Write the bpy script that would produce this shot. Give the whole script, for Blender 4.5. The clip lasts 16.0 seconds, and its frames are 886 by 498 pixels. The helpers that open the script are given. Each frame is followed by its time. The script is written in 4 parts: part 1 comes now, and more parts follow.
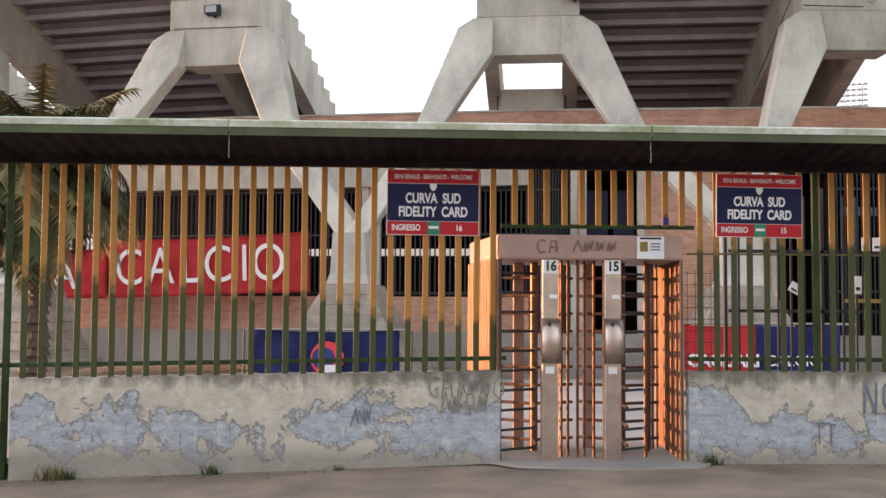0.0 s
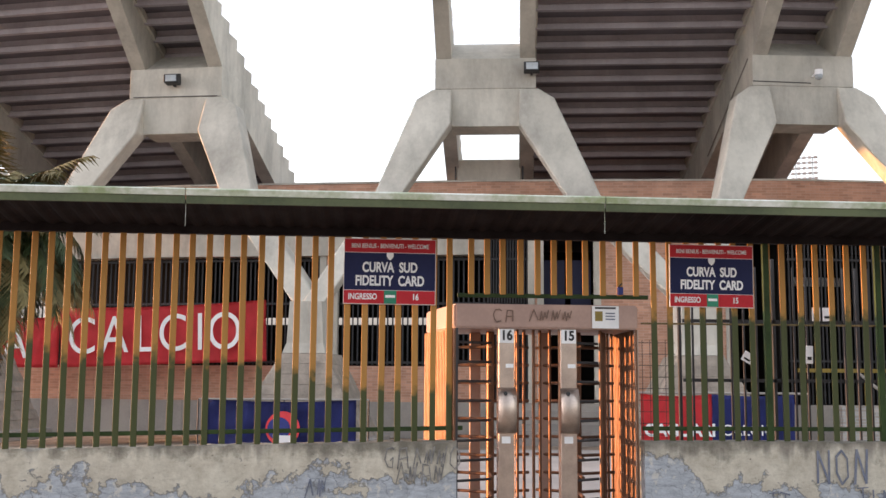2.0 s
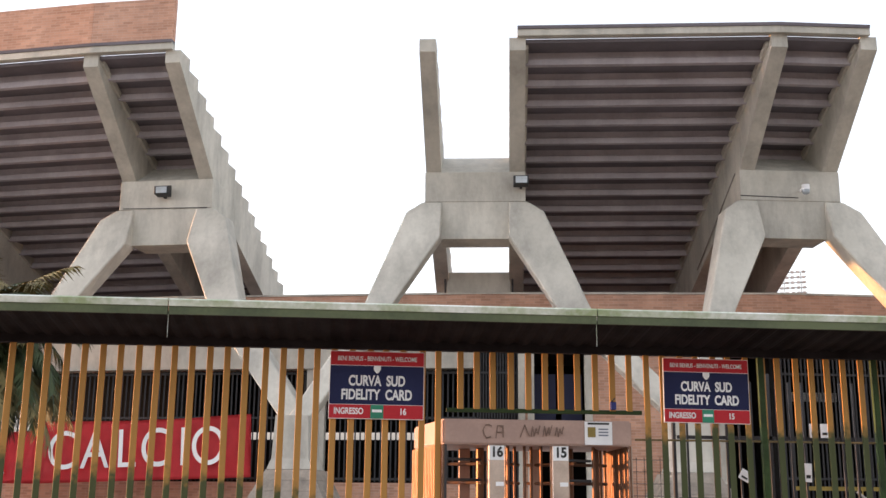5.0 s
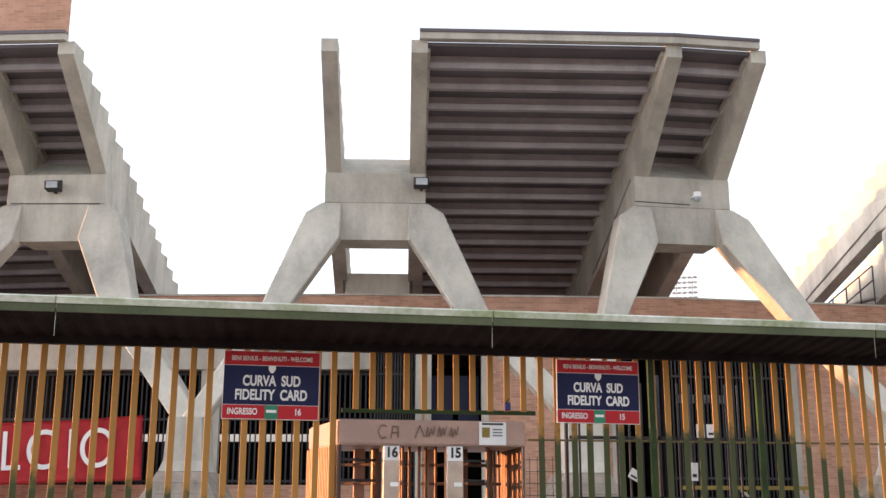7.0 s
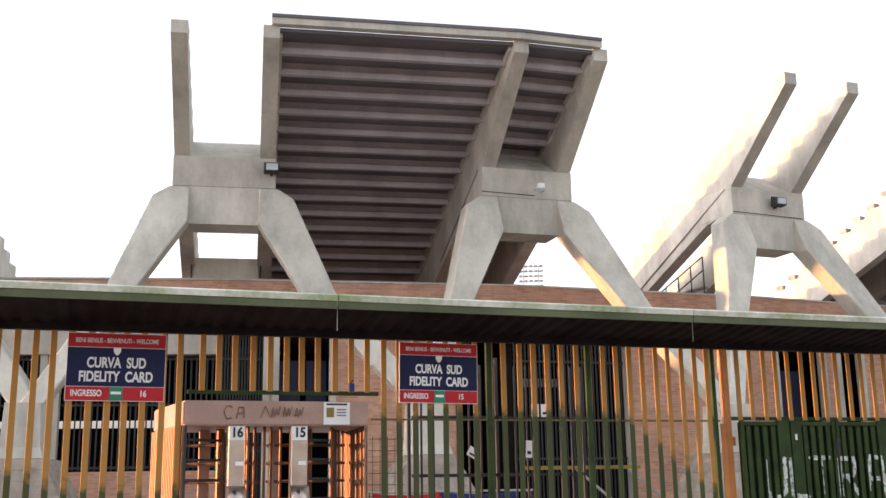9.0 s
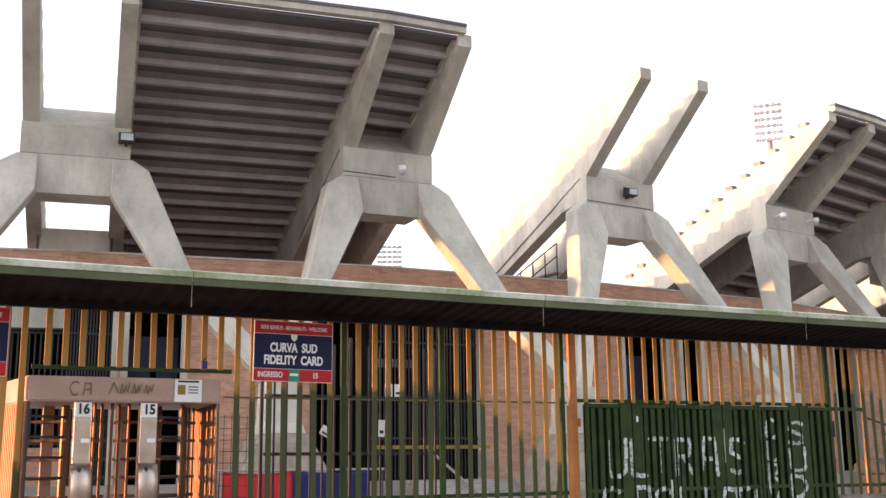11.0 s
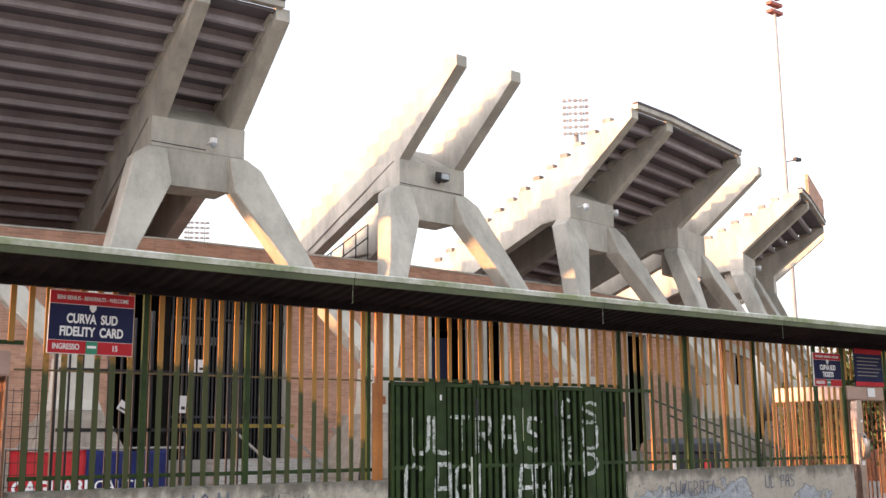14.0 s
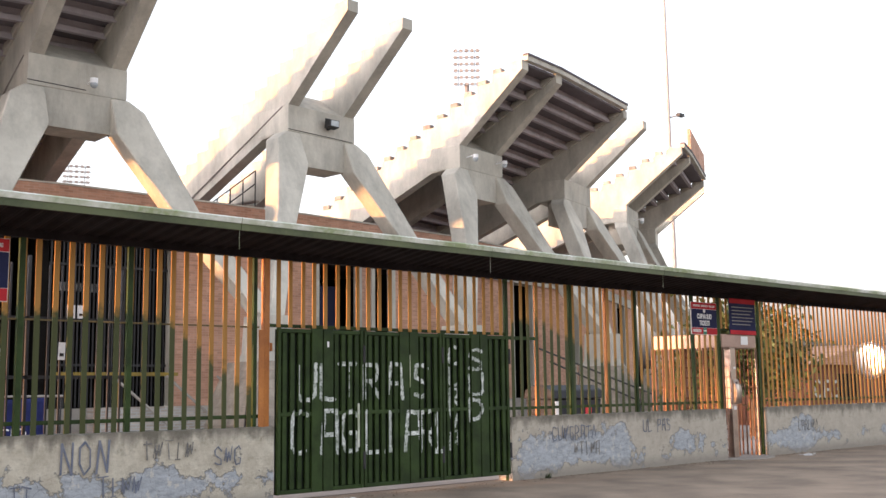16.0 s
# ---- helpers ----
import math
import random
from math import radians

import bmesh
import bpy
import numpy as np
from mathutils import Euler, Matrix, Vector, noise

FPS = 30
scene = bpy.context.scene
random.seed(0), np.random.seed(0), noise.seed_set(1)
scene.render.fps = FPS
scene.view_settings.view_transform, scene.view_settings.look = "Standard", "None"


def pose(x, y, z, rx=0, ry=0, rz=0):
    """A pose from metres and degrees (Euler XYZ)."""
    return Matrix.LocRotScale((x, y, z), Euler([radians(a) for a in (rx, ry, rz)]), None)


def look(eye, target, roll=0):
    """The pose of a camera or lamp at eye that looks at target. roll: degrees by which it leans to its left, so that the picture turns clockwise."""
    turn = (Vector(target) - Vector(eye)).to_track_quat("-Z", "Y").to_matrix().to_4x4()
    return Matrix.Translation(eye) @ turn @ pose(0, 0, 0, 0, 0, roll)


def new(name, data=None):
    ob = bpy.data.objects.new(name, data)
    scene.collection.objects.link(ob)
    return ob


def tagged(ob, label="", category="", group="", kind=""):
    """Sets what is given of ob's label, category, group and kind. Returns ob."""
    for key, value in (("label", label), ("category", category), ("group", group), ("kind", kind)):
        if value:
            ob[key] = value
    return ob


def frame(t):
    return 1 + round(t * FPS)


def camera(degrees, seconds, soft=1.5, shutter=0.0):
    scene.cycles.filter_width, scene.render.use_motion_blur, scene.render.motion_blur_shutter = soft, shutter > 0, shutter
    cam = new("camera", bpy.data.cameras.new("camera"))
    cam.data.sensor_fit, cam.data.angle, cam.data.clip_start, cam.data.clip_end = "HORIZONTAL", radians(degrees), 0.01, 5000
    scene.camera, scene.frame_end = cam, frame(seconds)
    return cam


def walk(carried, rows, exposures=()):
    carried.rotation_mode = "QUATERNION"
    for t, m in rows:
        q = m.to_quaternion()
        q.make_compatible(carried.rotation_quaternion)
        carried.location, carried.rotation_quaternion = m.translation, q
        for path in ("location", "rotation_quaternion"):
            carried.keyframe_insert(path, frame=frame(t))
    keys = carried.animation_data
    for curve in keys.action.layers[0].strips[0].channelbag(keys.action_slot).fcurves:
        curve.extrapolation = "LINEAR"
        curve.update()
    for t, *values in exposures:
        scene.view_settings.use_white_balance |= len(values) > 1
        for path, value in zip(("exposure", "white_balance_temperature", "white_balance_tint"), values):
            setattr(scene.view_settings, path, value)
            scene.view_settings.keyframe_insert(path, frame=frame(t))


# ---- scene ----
cam = camera(45.3, 16.0)
PATH = [
    (0, (0.648, -10.705, 1.527), (0.727, -8.71, 1.643), 0.4),
    (0.5, (0.653, -10.706, 1.537), (0.757, -8.714, 1.678), 0.5),
    (1, (0.663, -10.707, 1.532), (0.787, -8.719, 1.704), 0.4),
    (1.5, (0.672, -10.722, 1.53), (0.813, -8.738, 1.736), 0.4),
    (2, (0.667, -10.749, 1.525), (0.822, -8.77, 1.771), 0.4),
    (2.5, (0.661, -10.755, 1.52), (0.824, -8.784, 1.814), 0.4),
    (3, (0.675, -10.667, 1.539), (0.833, -8.704, 1.887), 0.4),
    (3.5, (0.674, -10.578, 1.554), (0.824, -8.625, 1.957), 0.5),
    (3.7, (0.67, -10.5, 1.549), (0.818, -8.551, 1.972), 0.4),
    (5.8, (0.704, -10.582, 1.544), (0.924, -8.648, 2.003), 0.7),
    (6, (0.702, -10.573, 1.543), (0.945, -8.642, 2.002), 0.6),
    (6.5, (0.712, -10.573, 1.54), (1.011, -8.65, 1.999), 0.3),
    (7, (0.716, -10.568, 1.531), (1.071, -8.654, 1.991), 0.1),
    (7.5, (0.724, -10.603, 1.523), (1.135, -8.7, 1.982), -0.2),
    (8, (0.707, -10.727, 1.498), (1.187, -8.839, 1.949), -0.4),
    (8.5, (0.686, -10.848, 1.463), (1.241, -8.978, 1.906), -0.7),
    (9, (0.681, -10.943, 1.437), (1.307, -9.094, 1.871), -0.9),
    (9.5, (0.671, -11.005, 1.429), (1.368, -9.178, 1.85), -1.1),
    (9.7, (0.705, -11.045, 1.435), (1.424, -9.226, 1.853), -0.9),
    (11.8, (0.628, -11.02, 1.412), (1.589, -9.308, 1.793), -0.9),
    (12, (0.639, -11.031, 1.399), (1.619, -9.329, 1.778), -0.9),
    (12.5, (0.633, -11.055, 1.394), (1.66, -9.379, 1.764), -0.8),
    (13, (0.643, -11.035, 1.387), (1.72, -9.389, 1.75), -0.7),
    (13.5, (0.64, -11.034, 1.383), (1.769, -9.422, 1.742), -0.6),
    (14, (0.644, -11.028, 1.38), (1.823, -9.452, 1.737), -0.5),
    (14.5, (0.64, -11.035, 1.372), (1.868, -9.496, 1.723), -0.5),
    (15, (0.642, -11.04, 1.368), (1.919, -9.537, 1.698), -0.5),
    (15.5, (0.643, -11.042, 1.366), (1.963, -9.568, 1.661), -0.6),
    (16, (0.657, -11.007, 1.355), (2.005, -9.553, 1.616), -0.7),
]
EXPOSURE = 3.46
walk(cam, [(t, look(eye, target, roll)) for t, eye, target, roll in PATH], [(0, EXPOSURE, 5980, 16), (16, EXPOSURE, 5980, 16)])

# ---- light ----
SUN_TO = Vector((-0.969, 0.245, 0.028)).normalized()
world = bpy.data.worlds.new("sky")
scene.world = world
world.use_nodes = True
wn = world.node_tree.nodes
sky = wn.new("ShaderNodeTexSky")
sky.sky_type = "NISHITA"
sky.sun_disc = False
sky.sun_elevation = math.asin(SUN_TO.z)
sky.sun_rotation = math.atan2(SUN_TO.x, SUN_TO.y)
sky.air_density, sky.dust_density, sky.ozone_density = 1.0, 5.0, 0.6
haze = wn.new("ShaderNodeHueSaturation")
haze.inputs["Saturation"].default_value, haze.inputs["Value"].default_value = 0.32, 1.3
world.node_tree.links.new(sky.outputs[0], haze.inputs["Color"])
world.node_tree.links.new(haze.outputs[0], wn["Background"].inputs[0])
wn["Background"].inputs[1].default_value = 0.15
sun = new("sun", bpy.data.lights.new("sun", "SUN"))
sun.data.energy, sun.data.angle, sun.data.color = 0.9, radians(0.6), (1.0, 0.46, 0.16)
sun.matrix_world = look((0, 0, 60), Vector((0, 0, 60)) - SUN_TO)


# ---- materials ----
def mat(name, base, other=None, rough=0.8, scale=3.0, fine=40.0, bump=0.15, metal=0.0, mix=0.5, rand=0.08, spec=0.5, streak=0.0, courses=False):
    """Two-scale noise between two colours, fine relief, a small shift from piece to piece."""
    m = bpy.data.materials.new(name)
    m.use_nodes = True
    nt = m.node_tree
    N, L = nt.nodes, nt.links
    b = N["Principled BSDF"]
    other = other or tuple(0.7 * c for c in base)
    tc = N.new("ShaderNodeTexCoord")
    big, small = N.new("ShaderNodeTexNoise"), N.new("ShaderNodeTexNoise")
    big.inputs["Scale"].default_value, big.inputs["Detail"].default_value = scale, 6
    small.inputs["Scale"].default_value, small.inputs["Detail"].default_value = fine, 5
    geo = N.new("ShaderNodeNewGeometry")
    for n in (big, small):
        L.new(geo.outputs["Position"], n.inputs["Vector"])
    ramp = N.new("ShaderNodeValToRGB")
    ramp.color_ramp.elements[0].position, ramp.color_ramp.elements[1].position = 0.5 - 0.3 * mix, 0.5 + 0.3 * mix
    ramp.color_ramp.elements[0].color, ramp.color_ramp.elements[1].color = (*other, 1), (*base, 1)
    add = N.new("ShaderNodeMath")
    add.operation = "MULTIPLY_ADD"
    add.inputs[1].default_value = 0.3
    L.new(small.outputs[0], add.inputs[0])
    sub = N.new("ShaderNodeMath")
    sub.operation = "SUBTRACT"
    sub.inputs[1].default_value = 0.15
    L.new(big.outputs[0], sub.inputs[0])
    L.new(sub.outputs[0], add.inputs[2])
    L.new(add.outputs[0], ramp.inputs[0])
    info, hsv = N.new("ShaderNodeObjectInfo"), N.new("ShaderNodeHueSaturation")
    rng = N.new("ShaderNodeMapRange")
    rng.inputs["To Min"].default_value, rng.inputs["To Max"].default_value = 1 - rand, 1 + rand
    L.new(info.outputs["Random"], rng.inputs["Value"])
    L.new(rng.outputs[0], hsv.inputs["Value"])
    L.new(ramp.outputs[0], hsv.inputs["Color"])
    col = hsv.outputs[0]
    if streak:
        # rain streaks and broad stains
        mp, st, sr = N.new("ShaderNodeMapping"), N.new("ShaderNodeTexNoise"), N.new("ShaderNodeMapRange")
        mp.inputs["Scale"].default_value = (1.3, 1.3, 0.45)
        st.inputs["Scale"].default_value, st.inputs["Detail"].default_value, st.inputs["Roughness"].default_value = 1.0, 7, 0.7
        sr.inputs["From Min"].default_value, sr.inputs["From Max"].default_value = 0.42, 0.72
        sr.inputs["To Min"].default_value, sr.inputs["To Max"].default_value = 0.0, streak
        L.new(geo.outputs["Position"], mp.inputs["Vector"]), L.new(mp.outputs[0], st.inputs["Vector"]), L.new(st.outputs[0], sr.inputs["Value"])
        mx = N.new("ShaderNodeMix")
        mx.data_type = "RGBA"
        L.new(sr.outputs[0], mx.inputs[0]), L.new(col, mx.inputs[6])
        mx.inputs[7].default_value = (0.10, 0.095, 0.09, 1)
        col = mx.outputs[2]
    if courses:
        sp, cb, br, mx = N.new("ShaderNodeSeparateXYZ"), N.new("ShaderNodeCombineXYZ"), N.new("ShaderNodeTexBrick"), N.new("ShaderNodeMix")
        L.new(geo.outputs["Position"], sp.inputs[0]), L.new(sp.outputs["X"], cb.inputs["X"]), L.new(sp.outputs["Z"], cb.inputs["Y"])
        L.new(cb.outputs[0], br.inputs["Vector"])
        br.inputs["Scale"].default_value, br.inputs["Brick Width"].default_value, br.inputs["Row Height"].default_value, br.inputs["Mortar Size"].default_value = 1.0, 0.26, 0.072, 0.007
        br.inputs["Color1"].default_value, br.inputs["Color2"].default_value, br.inputs["Mortar"].default_value = (1, 1, 1, 1), (0.72, 0.7, 0.68, 1), (0.9, 1.05, 1.2, 1)
        mx.data_type, mx.blend_type = "RGBA", "MULTIPLY"
        mx.inputs[0].default_value = 1.0
        L.new(col, mx.inputs[6]), L.new(br.outputs["Color"], mx.inputs[7])
        col = mx.outputs[2]
    L.new(col, b.inputs["Base Color"])
    b.inputs["Roughness"].default_value, b.inputs["Metallic"].default_value = rough, metal
    b.inputs["Specular IOR Level"].default_value = spec
    if bump:
        bp = N.new("ShaderNodeBump")
        bp.inputs["Strength"].default_value, bp.inputs["Distance"].default_value = bump, 0.02
        L.new(small.outputs[0], bp.inputs["Height"])
        L.new(bp.outputs[0], b.inputs["Normal"])
    return m


CONCRETE = mat("weathered concrete", (0.63, 0.60, 0.52), (0.43, 0.41, 0.35), 0.88, 0.7, 9, 0.35, mix=1.0, spec=0.25, streak=0.45)
# darker concrete: the shade under the tiers is put into its colour
CONCRETE_DARK = mat("concrete with soffit shade", (0.19, 0.17, 0.185), (0.12, 0.108, 0.118), 0.9, 0.6, 12, 0.2, mix=0.9, spec=0.15, streak=0.4)
# lighter concrete: riser faces coloured as lit from the front
RISER = mat("riser concrete in lit tone", (0.47, 0.43, 0.445), (0.33, 0.30, 0.315), 0.9, 0.8, 12, 0.2, mix=0.9, spec=0.15, streak=0.3)
PLINTH = mat("grey plinth concrete", (0.36, 0.33, 0.29), (0.27, 0.25, 0.23), 0.9, 0.8, 16, 0.2)
PEDESTAL = mat("rough stained concrete", (0.44, 0.38, 0.31), (0.2, 0.175, 0.145), 0.9, 3.2, 18, 0.7, mix=1.0, spec=0.2, streak=0.4)
BRICK = mat("facing brick", (0.66, 0.39, 0.27), (0.52, 0.285, 0.19), 0.85, 1.5, 30, 0.2, mix=0.9, spec=0.2, streak=0.25, courses=True)
ASPHALT = mat("worn asphalt", (0.36, 0.285, 0.215), (0.2, 0.162, 0.128), 0.92, 1.1, 70, 0.8, mix=0.6, spec=0.2)
GREEN = mat("dark green paint", (0.032, 0.058, 0.013), (0.016, 0.031, 0.007), 0.6, 4, 50, 0.1, spec=0.25)
DARK_METAL = mat("dark iron", (0.03, 0.03, 0.032), (0.02, 0.02, 0.022), 0.6, 4, 40, 0.1)
SHEET = mat("dark sheet metal", (0.028, 0.023, 0.025), (0.015, 0.012, 0.013), 0.8, 3, 30, 0.1, spec=0.1)
FLASHING = mat("mossy aluminium flashing", (0.72, 0.74, 0.68), (0.3, 0.36, 0.2), 0.5, 1.3, 18, 0.1, mix=0.45)
OLIVE = mat("mossy gutter face", (0.10, 0.12, 0.05), (0.05, 0.065, 0.025), 0.6, 1.6, 25, 0.1)
ROD = mat("bronzed steel rod", (0.2, 0.105, 0.065), (0.12, 0.07, 0.045), 0.5, 5, 60, 0.05, metal=0.85)
# orange of posts in low sun: the sunlight is put into the colour
SUNLIT_ORANGE = mat("sunlit orange paint", (0.5, 0.19, 0.04), (0.34, 0.12, 0.03), 0.6, 3, 40, 0.1)
STEEL = mat("brushed stainless steel", (0.55, 0.45, 0.38), (0.42, 0.34, 0.29), 0.32, 5, 60, 0.05, metal=0.9)
HOOD = mat("pinkish steel sheet", (0.44, 0.30, 0.24), (0.34, 0.23, 0.19), 0.5, 2, 30, 0.05, metal=0.3)
RED = mat("red vinyl", (0.5, 0.035, 0.045), (0.42, 0.028, 0.035), 0.8, 2, 30, 0.05, spec=0.2)
NAVY = mat("navy vinyl", (0.022, 0.026, 0.075), (0.018, 0.02, 0.06), 0.8, 2, 30, 0.05, spec=0.2)
WHITE = mat("white print", (0.85, 0.85, 0.85), (0.78, 0.78, 0.78), 0.6, 3, 30, 0.0)
GREEN_LABEL = mat("green print", (0.02, 0.25, 0.14), None, 0.5, 3, 30, 0.0)
# near-black: the shade inside the rooms is put into the colour
ROOM_SHADE = mat("near-black room shade", (0.02, 0.018, 0.017), (0.012, 0.011, 0.01), 0.9, 1, 10, 0.0, spec=0.1)


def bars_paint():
    """Sunlit ochre above an uneven line, shaded green below, both put into the colour."""
    m = bpy.data.materials.new("bar paint, sunlit over shaded")
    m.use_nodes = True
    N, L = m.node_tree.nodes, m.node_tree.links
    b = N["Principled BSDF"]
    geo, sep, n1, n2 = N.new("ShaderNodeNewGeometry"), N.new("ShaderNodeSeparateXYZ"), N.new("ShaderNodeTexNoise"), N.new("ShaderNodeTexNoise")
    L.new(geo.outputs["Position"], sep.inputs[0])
    # height of the shaded green part along the fence: -4 m to 19 m
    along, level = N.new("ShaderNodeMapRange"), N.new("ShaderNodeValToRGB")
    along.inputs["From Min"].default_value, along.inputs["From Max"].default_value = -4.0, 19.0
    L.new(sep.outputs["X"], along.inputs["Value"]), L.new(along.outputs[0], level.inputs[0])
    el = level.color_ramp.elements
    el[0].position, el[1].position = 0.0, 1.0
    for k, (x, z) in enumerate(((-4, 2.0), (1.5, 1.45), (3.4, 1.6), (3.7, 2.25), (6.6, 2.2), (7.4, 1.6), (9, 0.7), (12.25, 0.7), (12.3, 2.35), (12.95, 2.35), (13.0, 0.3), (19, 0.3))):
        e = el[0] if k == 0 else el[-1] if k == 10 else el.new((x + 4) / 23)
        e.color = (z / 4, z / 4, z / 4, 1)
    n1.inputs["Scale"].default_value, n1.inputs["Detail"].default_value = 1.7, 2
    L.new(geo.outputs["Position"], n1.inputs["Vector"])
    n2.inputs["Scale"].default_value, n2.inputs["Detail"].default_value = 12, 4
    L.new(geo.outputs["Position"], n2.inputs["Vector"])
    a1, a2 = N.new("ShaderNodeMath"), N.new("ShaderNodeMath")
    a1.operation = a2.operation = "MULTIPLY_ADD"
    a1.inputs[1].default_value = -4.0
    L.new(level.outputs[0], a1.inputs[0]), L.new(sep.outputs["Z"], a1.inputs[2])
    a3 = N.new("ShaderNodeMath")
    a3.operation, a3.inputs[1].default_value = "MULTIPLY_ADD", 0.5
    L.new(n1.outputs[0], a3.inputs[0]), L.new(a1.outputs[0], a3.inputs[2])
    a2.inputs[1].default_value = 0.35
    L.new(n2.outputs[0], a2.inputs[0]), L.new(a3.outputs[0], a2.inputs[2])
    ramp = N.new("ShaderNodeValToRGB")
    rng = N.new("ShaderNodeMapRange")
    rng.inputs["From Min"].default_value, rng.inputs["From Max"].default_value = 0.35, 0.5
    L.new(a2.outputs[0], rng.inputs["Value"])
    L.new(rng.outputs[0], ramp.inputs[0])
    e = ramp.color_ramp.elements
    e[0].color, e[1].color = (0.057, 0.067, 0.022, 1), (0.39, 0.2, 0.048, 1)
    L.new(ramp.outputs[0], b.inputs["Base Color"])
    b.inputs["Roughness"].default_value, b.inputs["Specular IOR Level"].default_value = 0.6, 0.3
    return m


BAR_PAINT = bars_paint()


def plaster():
    """Cream plaster with flaked-off blue-grey patches, grime and rain streaks."""
    m = bpy.data.materials.new("flaking plaster")
    m.use_nodes = True
    N, L = m.node_tree.nodes, m.node_tree.links
    b = N["Principled BSDF"]
    geo, sep = N.new("ShaderNodeNewGeometry"), N.new("ShaderNodeSeparateXYZ")
    L.new(geo.outputs["Position"], sep.inputs[0])

    def noise_of(scale, detail, rough=0.6):
        n = N.new("ShaderNodeTexNoise")
        n.inputs["Scale"].default_value, n.inputs["Detail"].default_value, n.inputs["Roughness"].default_value = scale, detail, rough
        L.new(geo.outputs["Position"], n.inputs["Vector"])
        return n.outputs[0]

    def math_of(op, a, c, d=None):
        n = N.new("ShaderNodeMath")
        n.operation = op
        for k, v in enumerate((a, c, d)):
            if v is None:
                continue
            if isinstance(v, float):
                n.inputs[k].default_value = v
            else:
                L.new(v, n.inputs[k])
        return n.outputs[0]

    def mixed(f, c0, c1):
        n = N.new("ShaderNodeMix")
        n.data_type = "RGBA"
        L.new(f, n.inputs["Factor"])
        for k, c in (("A", c0), ("B", c1)):
            s = [i for i in n.inputs if i.name == k and i.type == "RGBA"][0]
            if isinstance(c, tuple):
                s.default_value = (*c, 1)
            else:
                L.new(c, s)
        return [o for o in n.outputs if o.type == "RGBA"][0]

    def step(v, lo, hi):
        n = N.new("ShaderNodeMapRange")
        n.inputs["From Min"].default_value, n.inputs["From Max"].default_value = lo, hi
        L.new(v, n.inputs["Value"])
        return n.outputs[0]

    dm, dry = N.new("ShaderNodeMapping"), N.new("ShaderNodeTexNoise")
    dm.inputs["Scale"].default_value, dm.inputs["Rotation"].default_value = (5, 5, 15), (0, 0.35, 0)
    dry.inputs["Scale"].default_value, dry.inputs["Detail"].default_value, dry.inputs["Roughness"].default_value = 1.0, 9, 0.8
    L.new(geo.outputs["Position"], dm.inputs["Vector"]), L.new(dm.outputs[0], dry.inputs["Vector"])
    big, mid, fine = noise_of(0.9, 5), noise_of(5.0, 6, 0.7), noise_of(45.0, 5)
    off = math_of("ABSOLUTE", math_of("SUBTRACT", sep.outputs["Z"], 0.33), 0.0)
    low = math_of("MULTIPLY_ADD", off, -0.5, math_of("MULTIPLY_ADD", mid, 0.4, big))
    low = math_of("MULTIPLY_ADD", step(sep.outputs["X"], -2.0, -2.8), -0.13, low)
    low = math_of("MULTIPLY_ADD", step(sep.outputs["X"], 11.0, 13.5), -0.045, low)
    patch = step(low, 0.58, 0.592)
    rim = math_of("MULTIPLY", math_of("SUBTRACT", step(low, 0.568, 0.582), step(low, 0.585, 0.605)), 0.6)
    cream = mixed(step(mid, 0.3, 0.7), (0.42, 0.375, 0.295), (0.68, 0.635, 0.53))
    worn = noise_of(1.6, 8, 0.75)
    cream = mixed(math_of("MULTIPLY", step(worn, 0.5, 0.72), 0.75), cream, (0.33, 0.295, 0.24))
    cream = mixed(math_of("MULTIPLY", step(sep.outputs["X"], 11.0, 13.0), 0.6), cream, (0.42, 0.375, 0.32))
    cream = mixed(math_of("MULTIPLY", step(dry.outputs[0], 0.52, 0.75), 0.6), cream, (0.22, 0.19, 0.14))
    blue = mixed(step(dry.outputs[0], 0.32, 0.66), (0.24, 0.255, 0.275), (0.52, 0.55, 0.59))
    crack = N.new("ShaderNodeTexVoronoi")
    crack.feature = "DISTANCE_TO_EDGE"
    crack.inputs["Scale"].default_value = 5.5
    warp = N.new("ShaderNodeVectorMath")
    warp.operation = "MULTIPLY_ADD"
    warp.inputs[1].default_value = (0.22, 0.22, 0.22)
    bend = N.new("ShaderNodeTexNoise")
    bend.inputs["Scale"].default_value, bend.inputs["Detail"].default_value = 4.0, 6
    L.new(geo.outputs["Position"], bend.inputs["Vector"]), L.new(bend.outputs["Color"], warp.inputs[0]), L.new(geo.outputs["Position"], warp.inputs[2]), L.new(warp.outputs[0], crack.inputs["Vector"])
    blue = mixed(math_of("MULTIPLY", step(crack.outputs["Distance"], 0.03, 0.0), math_of("MULTIPLY", step(mid, 0.42, 0.6), 0.75)), blue, (0.12, 0.115, 0.11))
    blue = mixed(math_of("MULTIPLY", step(noise_of(7.5, 6, 0.7), 0.56, 0.6), 0.7), blue, (0.60, 0.57, 0.50))
    col = mixed(patch, cream, blue)
    col = mixed(rim, col, (0.11, 0.105, 0.10))
    streak = N.new("ShaderNodeTexNoise")
    mp = N.new("ShaderNodeMapping")
    mp.inputs["Scale"].default_value = (9, 9, 0.9)
    L.new(geo.outputs["Position"], mp.inputs["Vector"])
    L.new(mp.outputs[0], streak.inputs["Vector"])
    streak.inputs["Scale"].default_value, streak.inputs["Detail"].default_value = 1.0, 4
    top = math_of("MULTIPLY", step(math_of("MULTIPLY_ADD", streak.outputs[0], 0.5, sep.outputs["Z"]), 1.02, 1.16), 0.75)
    col = mixed(top, col, (0.19, 0.17, 0.145))
